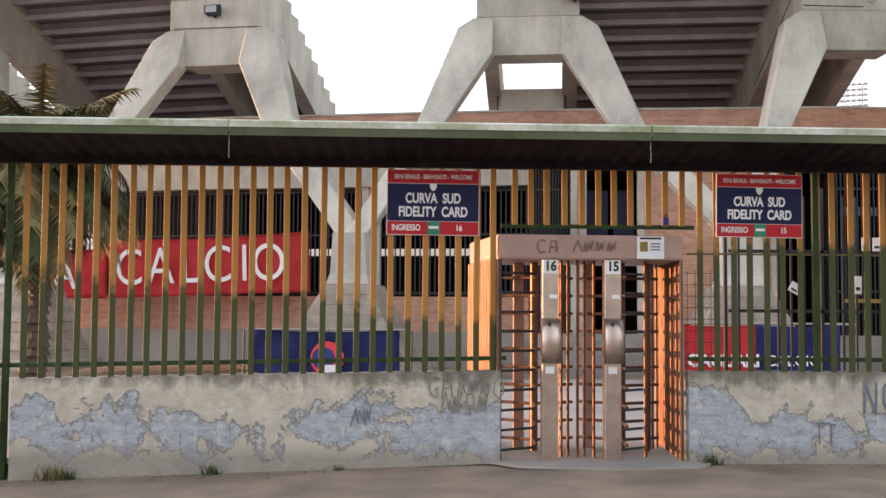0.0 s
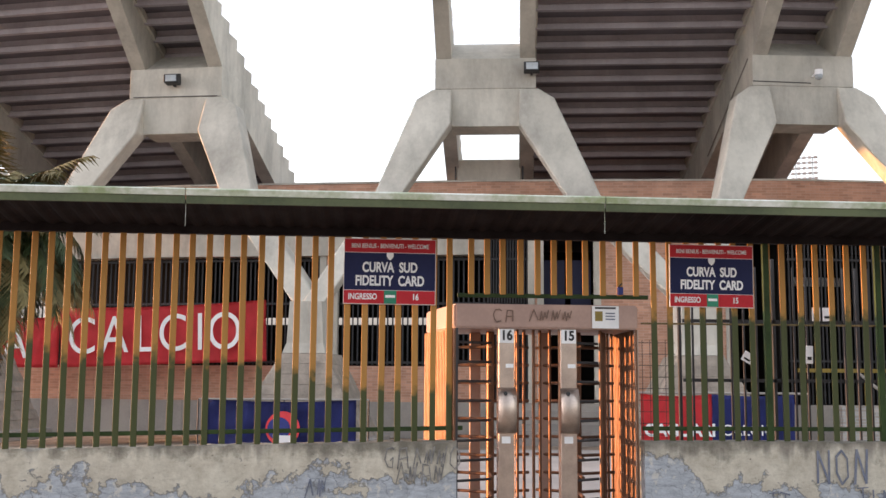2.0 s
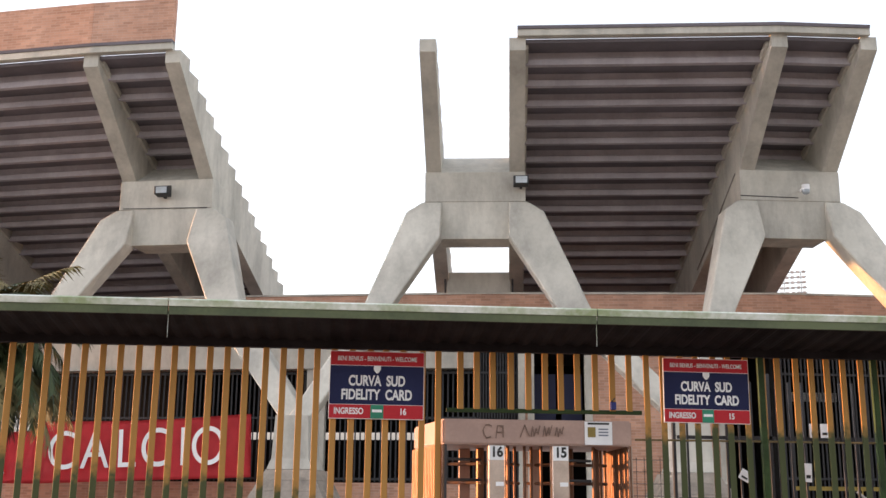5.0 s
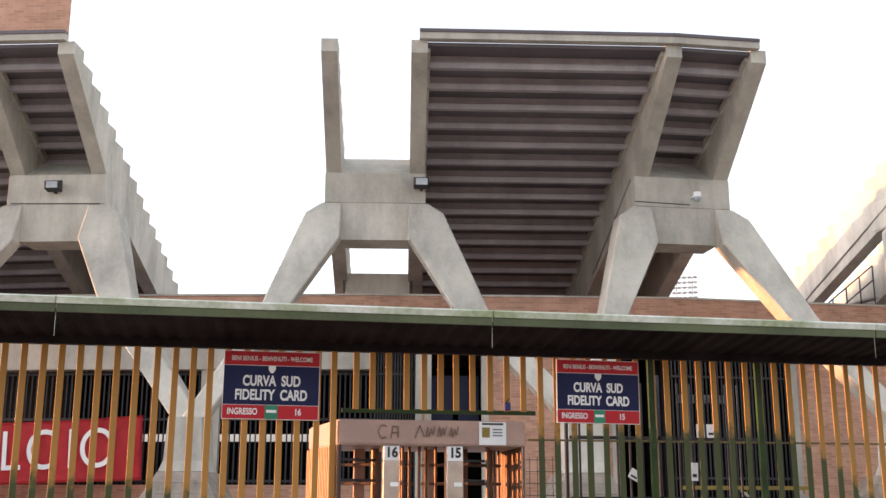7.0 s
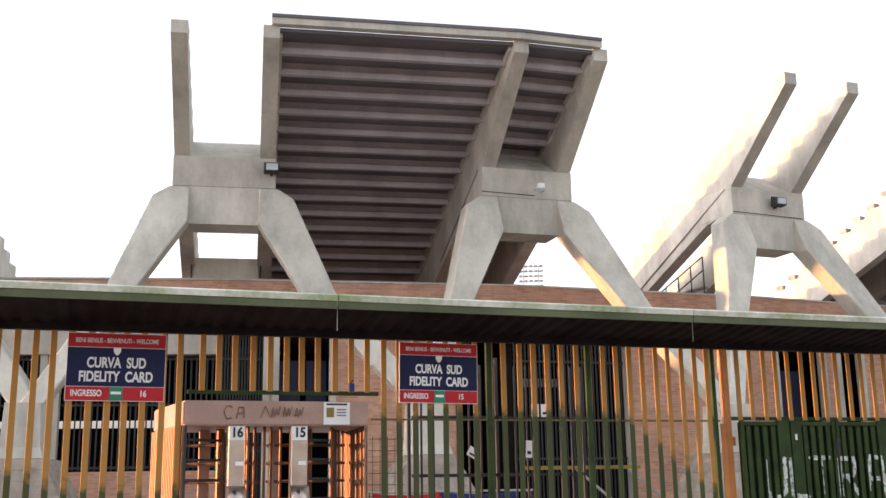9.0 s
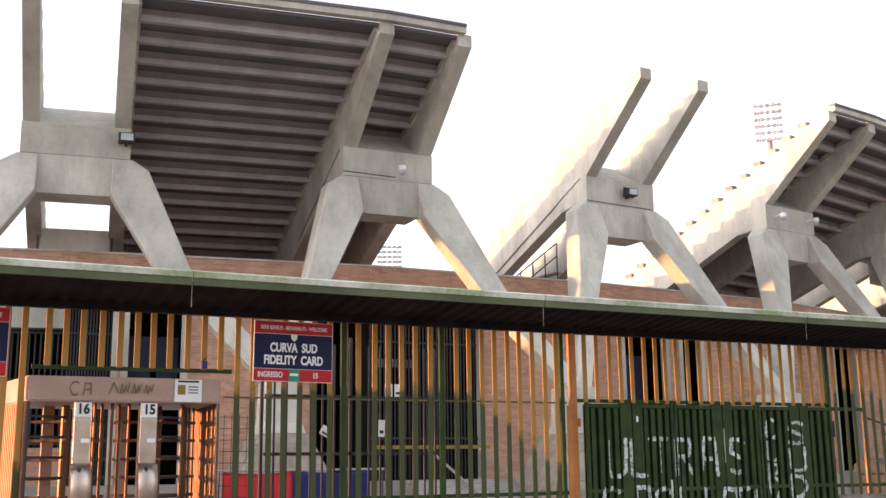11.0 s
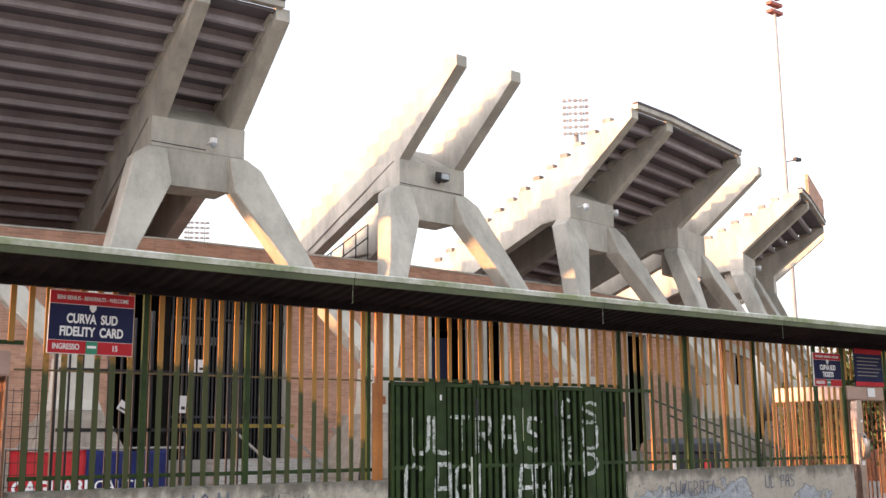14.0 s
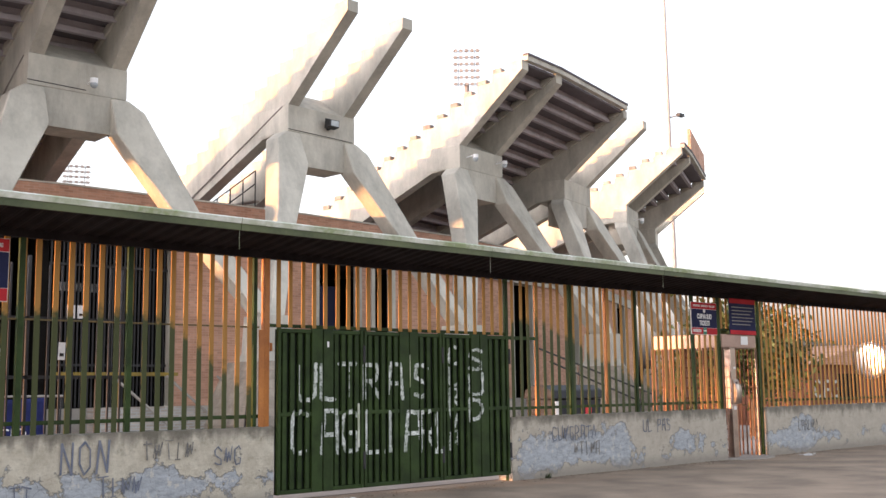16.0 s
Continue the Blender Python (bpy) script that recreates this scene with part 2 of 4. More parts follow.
    pits = math_of("MULTIPLY", step(noise_of(11.0, 4, 0.65), 0.66, 0.71), 0.65)
    col = mixed(pits, col, (0.10, 0.09, 0.075))
    mould = math_of("MULTIPLY", step(math_of("MULTIPLY_ADD", noise_of(3.2, 5, 0.7), 0.9, sep.outputs["Z"]), 1.22, 1.4), 0.6)
    col = mixed(mould, col, (0.09, 0.085, 0.06))
    foot = math_of("MULTIPLY", step(math_of("MULTIPLY_ADD", mid, -0.3, sep.outputs["Z"]), 0.06, -0.1), 0.7)
    col = mixed(foot, col, (0.24, 0.215, 0.185))
    L.new(col, b.inputs["Base Color"])
    b.inputs["Roughness"].default_value = 0.92
    bp = N.new("ShaderNodeBump")
    bp.inputs["Strength"].default_value, bp.inputs["Distance"].default_value = 0.6, 0.03
    h = math_of("MULTIPLY_ADD", patch, -0.6, math_of("MULTIPLY_ADD", fine, 0.3, mid))
    L.new(h, bp.inputs["Height"])
    L.new(bp.outputs[0], b.inputs["Normal"])
    return m


PLASTER = plaster()


# ---- building helpers ----
def mesh_of(name, bm, material):
    bmesh.ops.recalc_face_normals(bm, faces=bm.faces)
    me = bpy.data.meshes.new(name)
    bm.to_mesh(me)
    bm.free()
    me.materials.append(material)
    return me


def part(name, bm, material, parent, label=""):
    """One mesh object under a thing or under a part."""
    ob = new(name, mesh_of(name, bm, material) if isinstance(bm, bmesh.types.BMesh) else bm)
    ob.parent = parent
    return tagged(ob, label)


def thing(name, label, category, m=None, group="", kind=""):
    ob = new(name)
    if m is not None:
        ob.matrix_world = m
    return tagged(ob, label, category, group, kind)


def solid(name, bm, material, label="", category="", kind="", group=""):
    return tagged(new(name, mesh_of(name, bm, material)), label, category, group, kind)


def box(x0, x1, y0, y1, z0, z1, bevel=0.0, bm=None):
    bm = bm or bmesh.new()
    m = Matrix.Translation(((x0 + x1) / 2, (y0 + y1) / 2, (z0 + z1) / 2)) @ Matrix.Diagonal((abs(x1 - x0), abs(y1 - y0), abs(z1 - z0), 1))
    g = bmesh.ops.create_cube(bm, size=1, matrix=m)
    if bevel:
        es = list({e for v in g["verts"] for e in v.link_edges})
        bmesh.ops.bevel(bm, geom=es, offset=bevel, segments=1, affect="EDGES")
    return bm


def rod(a, b, r, n=10, bm=None):
    bm = bm or bmesh.new()
    a, b = Vector(a), Vector(b)
    m = Matrix.Translation((a + b) / 2) @ (b - a).to_track_quat("Z", "Y").to_matrix().to_4x4()
    bmesh.ops.create_cone(bm, cap_ends=True, segments=n, radius1=r, radius2=r, depth=(b - a).length, matrix=m)
    return bm


def extrude(points, y0, y1, bevel=0.0, axis="y"):
    """A prism over an outline in the xz plane (axis y) or in the yz plane (axis x)."""
    bm = bmesh.new()
    at = (lambda p, d: (p[0], d, p[1])) if axis == "y" else (lambda p, d: (d, p[0], p[1]))
    a = [bm.verts.new(at(p, y0)) for p in points]
    b = [bm.verts.new(at(p, y1)) for p in points]
    bm.faces.new(a)
    bm.faces.new(list(reversed(b)))
    n = len(points)
    for k in range(n):
        bm.faces.new((a[k], a[(k + 1) % n], b[(k + 1) % n], b[k]))
    bmesh.ops.recalc_face_normals(bm, faces=bm.faces)
    if bevel:
        bmesh.ops.bevel(bm, geom=list(bm.edges), offset=bevel, segments=1, affect="EDGES")
    return bm


def words(text, size, material, parent, m, name="lettering", bold=0.0, stretch=1.0, depth=0.002):
    """Raised lettering in the built-in font, centred, facing -y."""
    c = bpy.data.curves.new(name, "FONT")
    c.body, c.size, c.align_x, c.align_y, c.extrude, c.offset = text, size, "CENTER", "CENTER", depth, bold
    ob = new(name, c)
    ob.parent = parent
    ob.matrix_basis = m @ pose(0, 0, 0, 90, 0, 0) @ Matrix.Diagonal((stretch, 1, 1, 1))
    c.materials.append(material)
    return ob


# ---- ground ----
def fall(x, s=0.036):
    """The street and the wall fall a little towards -x."""
    return -s * min(max(1.6 - x, 0), 12)


bm = bmesh.new()
bmesh.ops.create_grid(bm, x_segments=60, y_segments=60, size=1)
for v in bm.verts:
    v.co.x, v.co.y = math.copysign(abs(v.co.x) ** 3, v.co.x) * 2500, math.copysign(abs(v.co.y) ** 3, v.co.y) * 2500
    v.co.z = fall(v.co.x)
solid("ground", bm, ASPHALT, "worn grey asphalt with a dusty surface", "ground", "structure")

# ---- low wall ----
WALLS = ((-9.0, -3.36), (-3.19, 1.66), (3.58, 8.02), (12.2, 17.93), (19.35, 75.0))
for k, (x0, x1) in enumerate(WALLS):
    bm = bmesh.new()
    nx, nz = int((x1 - x0) * 9), 8
    rows = []
    for j in range(nz + 5):
        row = []
        for i in range(nx + 1):
            x = x0 + (x1 - x0) * i / nx
            z = min(j, nz) / nz * 0.925
            y = max(0, j - nz) / 4 * 0.28
            q = noise.noise((x * 3.1, z * 3.3, k))
            r = noise.noise((x * 9.0, y * 8, z * 8 + k))
            if j == nz:
                z += 0.015 * q - 0.03 * max(0, r)
            row.append(bm.verts.new((x, y + 0.008 * q + 0.005 * r, z + (0.012 * r if j > nz else 0) + fall(x, 0.036 - 0.015 * min(z, 0.9) / 0.9))))
        rows.append(row)
    for j in range(nz + 4):
        for i in range(nx):
            bm.faces.new((rows[j][i], rows[j][i + 1], rows[j + 1][i + 1], rows[j + 1][i]))
    low = [bm.verts.new((v.co.x, 0.28, -0.5)) for v in rows[-1]]
    for i in range(nx):
        bm.faces.new((rows[-1][i], rows[-1][i + 1], low[i + 1], low[i]))
    bm.faces.new([r[0] for r in rows] + [low[0]])
    bm.faces.new([r[-1] for r in rows] + [low[-1]])
    solid("wall_%d" % (k + 1), bm, PLASTER, "low rendered wall with flaking cream plaster and blue-grey patches", "low wall", "structure")

# slab added out of view, far to the side, to shade the pier legs
solid("wall_end", box(-20.3, -20.0, 18.9, 23.4, -0.6, 5.4, 0.01), PLINTH, "plain grey slab added out of view to block the sun", "wall", "structure")

# ---- fence of upright bars ----
TOP = 3.06
YELLOW_OCHRE = mat("faded ochre paint", (0.16, 0.1, 0.03), (0.08, 0.06, 0.02), 0.6, 4, 40, 0.1)
bar_meshes = {}


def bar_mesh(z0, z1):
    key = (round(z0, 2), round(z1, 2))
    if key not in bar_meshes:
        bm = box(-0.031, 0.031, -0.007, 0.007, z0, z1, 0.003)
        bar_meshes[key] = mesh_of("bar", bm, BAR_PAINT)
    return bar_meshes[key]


def fence(x0, x1, z0, rails, pitch=0.177, posts=(), stays=()):
    f = thing("bar_fence", "tall fence of flat bars, ochre above and green below", "fence", pose(0, 0.1, 0))
    n = round((x1 - x0) / pitch)
    z0 -= 0.3 if x0 < 0 else 0
    for k in range(n):
        ob = part("bar", bar_mesh(z0, TOP), None, f)
        ob.matrix_basis = pose(x0 + (k + 0.5) * (x1 - x0) / n + random.uniform(-0.006, 0.006), 0, 0, 0, random.uniform(-0.25, 0.25), random.uniform(-4, 4))
    for z in rails:
        thin = z > 2 and z0 < 1
        bm = box(x0 - 0.05, x1 + 0.05, 0.0075, 0.03, z - (0.01 if thin else 0.022), z + (0.01 if thin else 0.022), 0.004)
        for v in bm.verts:
            v.co.z += fall(v.co.x, 0.02)
        part("rail", bm, YELLOW_OCHRE if thin else GREEN, f)
    for x in posts:
        part("post", box(x - 0.03, x + 0.03, -0.03, 0.03, -0.2, TOP, 0.006), GREEN, f, "dark green post")
    for x in stays:
        part("stay", box(x - 0.03, x + 0.03, 0.09, 0.15, 0, TOP, 0.006), SUNLIT_ORANGE, f, "stay behind the bars, coloured as sunlit")
    return f


fence(-9.0, -3.36, 0.9, (1.05,))
fence(-3.2, 1.68, 0.9, (1.05,), posts=(-3.28,))
fence(1.72, 3.62, 2.41, (2.40,))
fence(3.64, 7.82, 0.9, (1.05, 2.13), posts=(4.93, 6.15))
fence(8.06, 12.2, 2.14, (2.16,), posts=(12.22,))
short = fence(12.28, 17.93, 0.9, (1.05,), posts=(13.7, 15.4, 17.1), stays=(13.03, 14.75, 16.43))
part("rail", box(12.26, 12.96, 0.0075, 0.03, 2.08, 2.13, 0.004), GREEN, short)
fence(17.97, 19.3, 2.41, (2.40,), posts=(17.95, 19.32))
fence(19.36, 45, 0.9, (1.05,))

gp = thing("gate_post", "rusty steel post beside the gate, coloured as sunlit", "gate post", pose(7.93, 0.12, 0))
part("column", box(-0.005, 0.075, -0.04, 0.04, 0, TOP, 0.006), SUNLIT_ORANGE, gp)
part("stop_plate", box(-0.085, -0.008, -0.05, -0.036, 0.15, 2.1, 0.002), SUNLIT_ORANGE, gp, "flat rusty stop plate, coloured as sunlit")
part("rear_post", box(-0.15, -0.1, -0.03, 0.03, 0, TOP, 0.006), GREEN, gp, "dark green post")
part("brace", extrude([(-0.22, 0.9), (-0.09, 0.9), (-0.09, 2.05)], 0.05, 0.07), DARK_METAL, gp, "dark triangular plate")
part("hinge_block", box(0.08, 0.1, -0.06, -0.03, 1.84, 1.94), SUNLIT_ORANGE, gp)

# ---- canopy over the fence ----
can = thing("fence_canopy", "dark corrugated sheet canopy with a mossy pale edge", "canopy")
bm = bmesh.new()
xs = np.arange(-9, 75, 0.045)
prev = None
for k, x in enumerate(xs):
    d = 0.012 if k % 4 in (0, 1) else -0.012
    cur = [bm.verts.new((x, y, z + d + t)) for t in (0, 0.006) for y, z in ((0.3, 3.03), (-0.80, 3.19))]
    if prev:
        bm.faces.new((prev[0], cur[0], cur[1], prev[1]))
        bm.faces.new((prev[2], prev[3], cur[3], cur[2]))
    prev = cur
part("corrugated_sheet", bm, SHEET, can)
for x0, x1 in ((-9, -4.9), (-4.89, -0.97), (-0.96, 3.0), (3.01, 7.0), (7.01, 11.0), (11.01, 15), (15.01, 19), (19.01, 75)):
    part("edge_flashing", extrude([(-0.80, 3.222), (-0.845, 3.222), (-0.86, 3.277), (-0.84, 3.292), (-0.68, 3.307), (-0.68, 3.292), (-0.80, 3.277)], x0, x1, axis="x"), FLASHING, can, "pale mossy flashing")
    part("gutter_face", box(x0, x1, -0.835, -0.805, 3.147, 3.221), OLIVE, can, "olive gutter face")
for x in (-4.895, -0.965, 3.005, 7.005, 11.005, 15.005):
    part("hanging_wire", rod((x, -0.8, 3.16), (x, -0.8, 2.935), 0.002, 6), FLASHING, can, "thin pale wire end")
part("beam", box(-9, 75, 0.05, 0.15, 2.985, 3.1), SHEET, can)

# ---- grandstand ----
# piers round the ring: position and turn of the outward side
PIERS = [(-12.6, 20.3, -18), (-4.42, 17.84, -13.5), (3.85, 16.09, -8.35), (11.96, 15.03, -1.8), (19.77, 15.03, 3.35), (27.43, 15.74, 9.3), (35.11, 17.67, 15.6), (42.17, 20.15, 25.0), (49.45, 24.0, 33)]
POSE = [pose(x, y, 0, 0, 0, a) for x, y, a in PIERS]
SEAM, TIP, RAKE, TREAD = 9.1, 12.5, 0.47, 0.635
# feet where the legs of neighbours meet, in front of the ring
FEET = [(-9.2, 16.3), (-0.55, 13.6), (8.25, 12.5), (16.25, 12.1), (23.8, 12.5), (32.0, 13.5), (39.6, 15.8), (47.2, 19.3)]
FEET = [(-16.2, 19.0)] + FEET + [(54.0, 24.0)]


def rib_outline():
    top = []
    y, z = -2.68, TIP
    while y < 8:
        top += [(y, z), (y + TREAD, z)]
        y, z = y + TREAD, z - TREAD * RAKE
    under = [(y, z - 1.2), (1.3, SEAM - 0.05), (0.6, SEAM), (0.6, SEAM + 0.82), (0.04, SEAM + 0.82), (-2.68, TIP - 0.33)]
    return top + under


RIB = rib_outline()
rib_data = mesh_of("rib", extrude(RIB, -0.2, 0.2, axis="x"), CONCRETE)


def leg_mesh(side, foot):
    """A leg from the shoulder down and outward to its foot; foot in the pier's frame."""
    nx, ny = side * foot.x, foot.y
    pts = [(0.88, SEAM), (1.38, SEAM), (1.79, SEAM - 0.3), (2.85 if side > 0 else 2.7, 6.0), (nx - 0.08, 3.7), (nx + 0.32, 3.0), (nx + 0.32, 2.2), (nx - 0.32, 2.2), (nx - 0.32, 3.2), (2.04, 6.0), (0.88, SEAM - 1.05)]
    bm = extrude([(side * x, z) for x, z in pts], 0.0, 0.62, 0.03)
    bmesh.ops.bisect_plane(bm, geom=list(bm.verts) + list(bm.edges) + list(bm.faces), plane_co=(0, 0, 2.8), plane_no=(0, 0, 1))
    for v in bm.verts:
        k = (SEAM - v.co.z) / (SEAM - 2.8)
        v.co.y += ny * min(k, 1)
    return bm


for i in range(len(PIERS)):
    p = thing("grandstand_pier", "splayed concrete pier carrying a pair of raking ribs", "pier", POSE[i], "grandstand piers")
    for side, f in ((-1, FEET[i]), (1, FEET[i + 1])):
        part("leg", leg_mesh(side, POSE[i].inverted() @ Vector((*f, 0))), CONCRETE, p)
        ob = part("rib", rib_data, None, p)
        ob.matrix_basis = pose(side * 1.1, 0, 0)
    part("crossbeam", box(-0.9, 0.9, 0.01, 1.0, SEAM - 1.0, SEAM - 0.004), CONCRETE, p)
    part("head_block", box(-1.32, 1.32, 0.005, 1.5, SEAM, SEAM + 0.82, 0.012), CONCRETE, p)
    part("cap_beam", extrude([(0.06, SEAM + 0.82), (1.3, SEAM + 1.62), (1.6, SEAM + 1.62), (1.6, SEAM + 0.82)], -0.9, 0.9, axis="x"), CONCRETE, p)


def between(i, xi, j, xj, y, z):
    """The same place in two piers' frames."""
    return POSE[i] @ Vector((xi, y, z)), POSE[j] @ Vector((xj, y, z))


def sweep(i, xi, j, xj, outline):
    bm = bmesh.new()
    ends = [[], []]
    for y, z in outline:
        for e, v in zip(ends, between(i, xi, j, xj, y, z)):
            e.append(bm.verts.new(v))
    bm.faces.new(ends[0])
    bm.faces.new(list(reversed(ends[1])))
    n = len(outline)
    for k in range(n):
        bm.faces.new((ends[0][k], ends[0][(k + 1) % n], ends[1][(k + 1) % n], ends[1][k]))
    return bm


def tier(i, xi, j, xj, brick=False):
    s = thing("seating_tier", "stepped concrete seating tier seen from below", "seating tier", group="seating tiers")
    y, z = -2.62, TIP
    while y < 7.9:
        drop = TREAD * RAKE
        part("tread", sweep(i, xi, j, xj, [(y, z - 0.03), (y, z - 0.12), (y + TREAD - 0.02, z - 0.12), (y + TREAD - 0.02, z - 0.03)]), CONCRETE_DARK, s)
        part("riser", sweep(i, xi, j, xj, [(y + TREAD - 0.019, z - 0.03), (y + TREAD - 0.019, z - drop + 0.02), (y + TREAD - 0.1, z - drop - 0.02), (y + TREAD - 0.1, z - drop - 0.17), (y + TREAD + 0.06, z - drop - 0.17), (y + TREAD + 0.06, z - 0.03)]), RISER, s, "riser beam in a lit tone")
        y, z = y + TREAD, z - TREAD * RAKE
    part("fascia", sweep(i, xi, j, xj, [(-2.8, TIP + 0.0), (-2.8, TIP + 0.2), (-2.58, TIP + 0.2), (-2.58, TIP + 0.0)]), CONCRETE, s)
    part("edge_strip", sweep(i, xi, j, xj, [(-2.83, TIP + 0.17), (-2.83, TIP + 0.25), (-2.6, TIP + 0.25), (-2.6, TIP + 0.17)]), CONCRETE_DARK, s, "dark weathered edge strip")
    slope = [(q, TIP - 0.5 - RAKE * (q + 2.56 - TREAD) + d) for q, d in ((-2.5, 0.0), (7.8, 0.0), (7.8, 0.45), (-2.5, 0.16))]
    part("haunch", sweep(i, xi, i, xi + 0.27, slope), CONCRETE, s, "straight concrete haunch along the rib")
    part("haunch", sweep(j, xj - 0.27, j, xj, slope), CONCRETE, s, "straight concrete haunch along the rib")
    if brick:
        part("parapet", sweep(i, xi, j, xj, [(-2.76, TIP + 0.24), (-2.76, TIP + 1.4), (-2.6, TIP + 1.4), (-2.6, TIP + 0.24)]), BRICK, s, "brick parapet")


tier(0, 1.1, 1, -1.1, True), tier(1, -1.095, 1, 1.1, True)
tier(2, 1.1, 3, -1.1), tier(3, -1.095, 3, 1.1)
tier(5, -1.1, 5, 1.095), tier(5, 1.1, 6, -1.1)
tier(7, -1.1, 7, 1.095), tier(7, 1.1, 8, -1.1, True)

# pedestals where the legs of two piers meet
for i, (fx, fy) in enumerate(FEET[1:-1]):
    m = pose(fx, fy, 0, 0, 0, (PIERS[i][2] + PIERS[i + 1][2]) / 2)
    p = thing("pier_pedestal", "flared rough concrete pedestal", "pedestal", m, "pier pedestals")
    def flare(levels):
        bm = bmesh.new()
        rings = [[bm.verts.new(q) for q in ((-hw, y0, z), (hw, y0, z), (hw, y1, z), (-hw, y1, z))] for z, hw, y0, y1 in levels]
        for r0, r1 in zip(rings, rings[1:]):
            for k in range(4):
                bm.faces.new((r0[k], r0[(k + 1) % 4], r1[(k + 1) % 4], r1[k]))
        bm.faces.new(rings[0]), bm.faces.new(rings[-1])
        return bm

    part("block", flare([(2.12, 0.5, -0.12, 1.15), (2.35, 0.42, -0.05, 1.1), (3.3, 0.37, -0.03, 1.08)]), CONCRETE, p, "pale concrete block")
    rr = random.Random(40 + i)
    for k in range(8):
        z0, z1 = 0.26 + 0.232 * k, 0.26 + 0.232 * (k + 1) - 0.005
        w0, w1 = 1.46 - 0.118 * k, 1.46 - 0.118 * (k + 1)
        d = rr.uniform(-0.02, 0.03)
        part("course", flare([(z0, w0 + d, -0.7 + 0.07 * k - d, 1.6), (z1, w1 + d, -0.7 + 0.07 * (k + 1) - d, 1.6)]), PEDESTAL, p, "rough stained course")
    part("footing", box(-1.7, 1.7, -0.85, 1.7, 0, 0.26, 0.02), PLINTH, p)

# ---- concourse front behind the piers ----
def lerp_band(i, s0, s1, outline):
    """A band of the front between two shares of the bay from pier i to the next."""
    bm = bmesh.new()
    ends = [[], []]
    for y, z in outline:
        a, b = between(i, 0, i + 1, 0, y, z)
        for e, s in zip(ends, (s0, s1)):
            e.append(bm.verts.new(a.lerp(b, s)))
    bm.faces.new(ends[0])
    bm.faces.new(list(reversed(ends[1])))
    n = len(outline)
    for k in range(n):
        bm.faces.new((ends[0][k], ends[0][(k + 1) % n], ends[1][(k + 1) % n], ends[1][k]))
    return bm


def rect(y0, y1, z0, z1):
    return [(y0, z0), (y0, z1), (y1, z1), (y1, z0)]


def front(name, i, s0, s1, y0, y1, z0, z1, m, lab, cat):
    return solid(name, lerp_band(i, s0, s1, rect(y0, y1, z0, z1)), m, lab, cat, "structure")


# cross walls added behind the piers to keep sun out of the concourse
for i in range(1, len(PIERS)):
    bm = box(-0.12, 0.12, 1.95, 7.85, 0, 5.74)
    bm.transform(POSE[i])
    solid("concourse_cross_wall", bm, ROOM_SHADE, "cross wall added inside the concourse to stop the sun", "wall", "structure")
# openings of each bay, as shares of the bay: between them the front is full-height brick
OPENINGS = [((0.0, 0.28), (0.36, 1.0)), ((0.0, 0.46), (0.5, 1.0)), ((0.0, 0.15), (0.18, 0.37), (0.8, 1.0)), ((0.0, 0.46),), ((0.13, 0.38), (0.46, 0.59)), ((0.57, 0.79),), ((0.31, 0.45), (0.6, 0.9)), ((0.3, 0.6),)]
for i in range(len(PIERS) - 1):
    front("plinth", i, 0, 1, 1.2, 1.9, 0, 0.95, PLINTH, "grey concrete plinth", "plinth")
    top = 4.9 if i < 2 else 5.55
    front("lintel_beam", i, 0, 1, 1.32, 1.9, top, 6.0, CONCRETE, "pale concrete beam", "beam")
    front("brick_parapet", i, 0, 1, 1.3, 1.7, 6.0, 6.88, BRICK, "long brick parapet over the concourse", "parapet")
    front("parapet_coping", i, 0, 1, 1.27, 1.73, 6.88, 6.93, CONCRETE, "thin concrete coping", "coping")
    front("terrace_floor", i, 0, 1, 1.7, 12, 5.75, 6.0, CONCRETE_DARK, "concrete terrace floor", "floor")
    gap = 3.35 if i == 1 else 3.6
    front("concourse_back_wall", i, 0, 1, 7.9, 8.2, 0, gap, ROOM_SHADE, "back wall of the concourse, with shade in its colour", "wall")
    front("concourse_back_wall", i, 0, 1, 7.9, 8.2, 3.6, 5.75, ROOM_SHADE, "back wall of the concourse, with shade in its colour", "wall")
    low = 1.9 if i < 2 else 0.95
    if low > 1:
        front("brick_wall", i, 0, 1, 1.4, 1.8, 0.95, low, BRICK, "low orange brick wall", "brick wall")
    s = 0.0
    for a, b in (*OPENINGS[i], (1.0, 1.0)):
        if a > s:
            front("brick_wall", i, s, a, 1.42, 1.6, low, top, BRICK, "full-height orange brick wall", "brick wall")
        s = b
        if b > a:
            for e in (a, b):
                if e in (0.0, 1.0):
                    continue
                front("concrete_column", i, max(0, e - 0.011), min(1, e + 0.011), 1.38, 1.62, 0.95, top, CONCRETE, "slim pale concrete column", "column")


def grille(i, s0, s1, z0, z1, rails, n):
    g = thing("window_grille", "dark iron grille of thin upright bars", "grille", group="window grilles")
    for k in range(n):
        a, b = between(i, 0, i + 1, 0, 1.6, z0)
        q = a.lerp(b, s0 + (s1 - s0) * (k + 0.5) / n)
        part("grille_bar", box(q.x - 0.02, q.x + 0.02, q.y - 0.02, q.y + 0.02, z0, z1), DARK_METAL, g)
    for z in rails:
        part("grille_rail", lerp_band(i, s0, s1, rect(1.55, 1.58, z - 0.03, z + 0.03)), DARK_METAL, g)


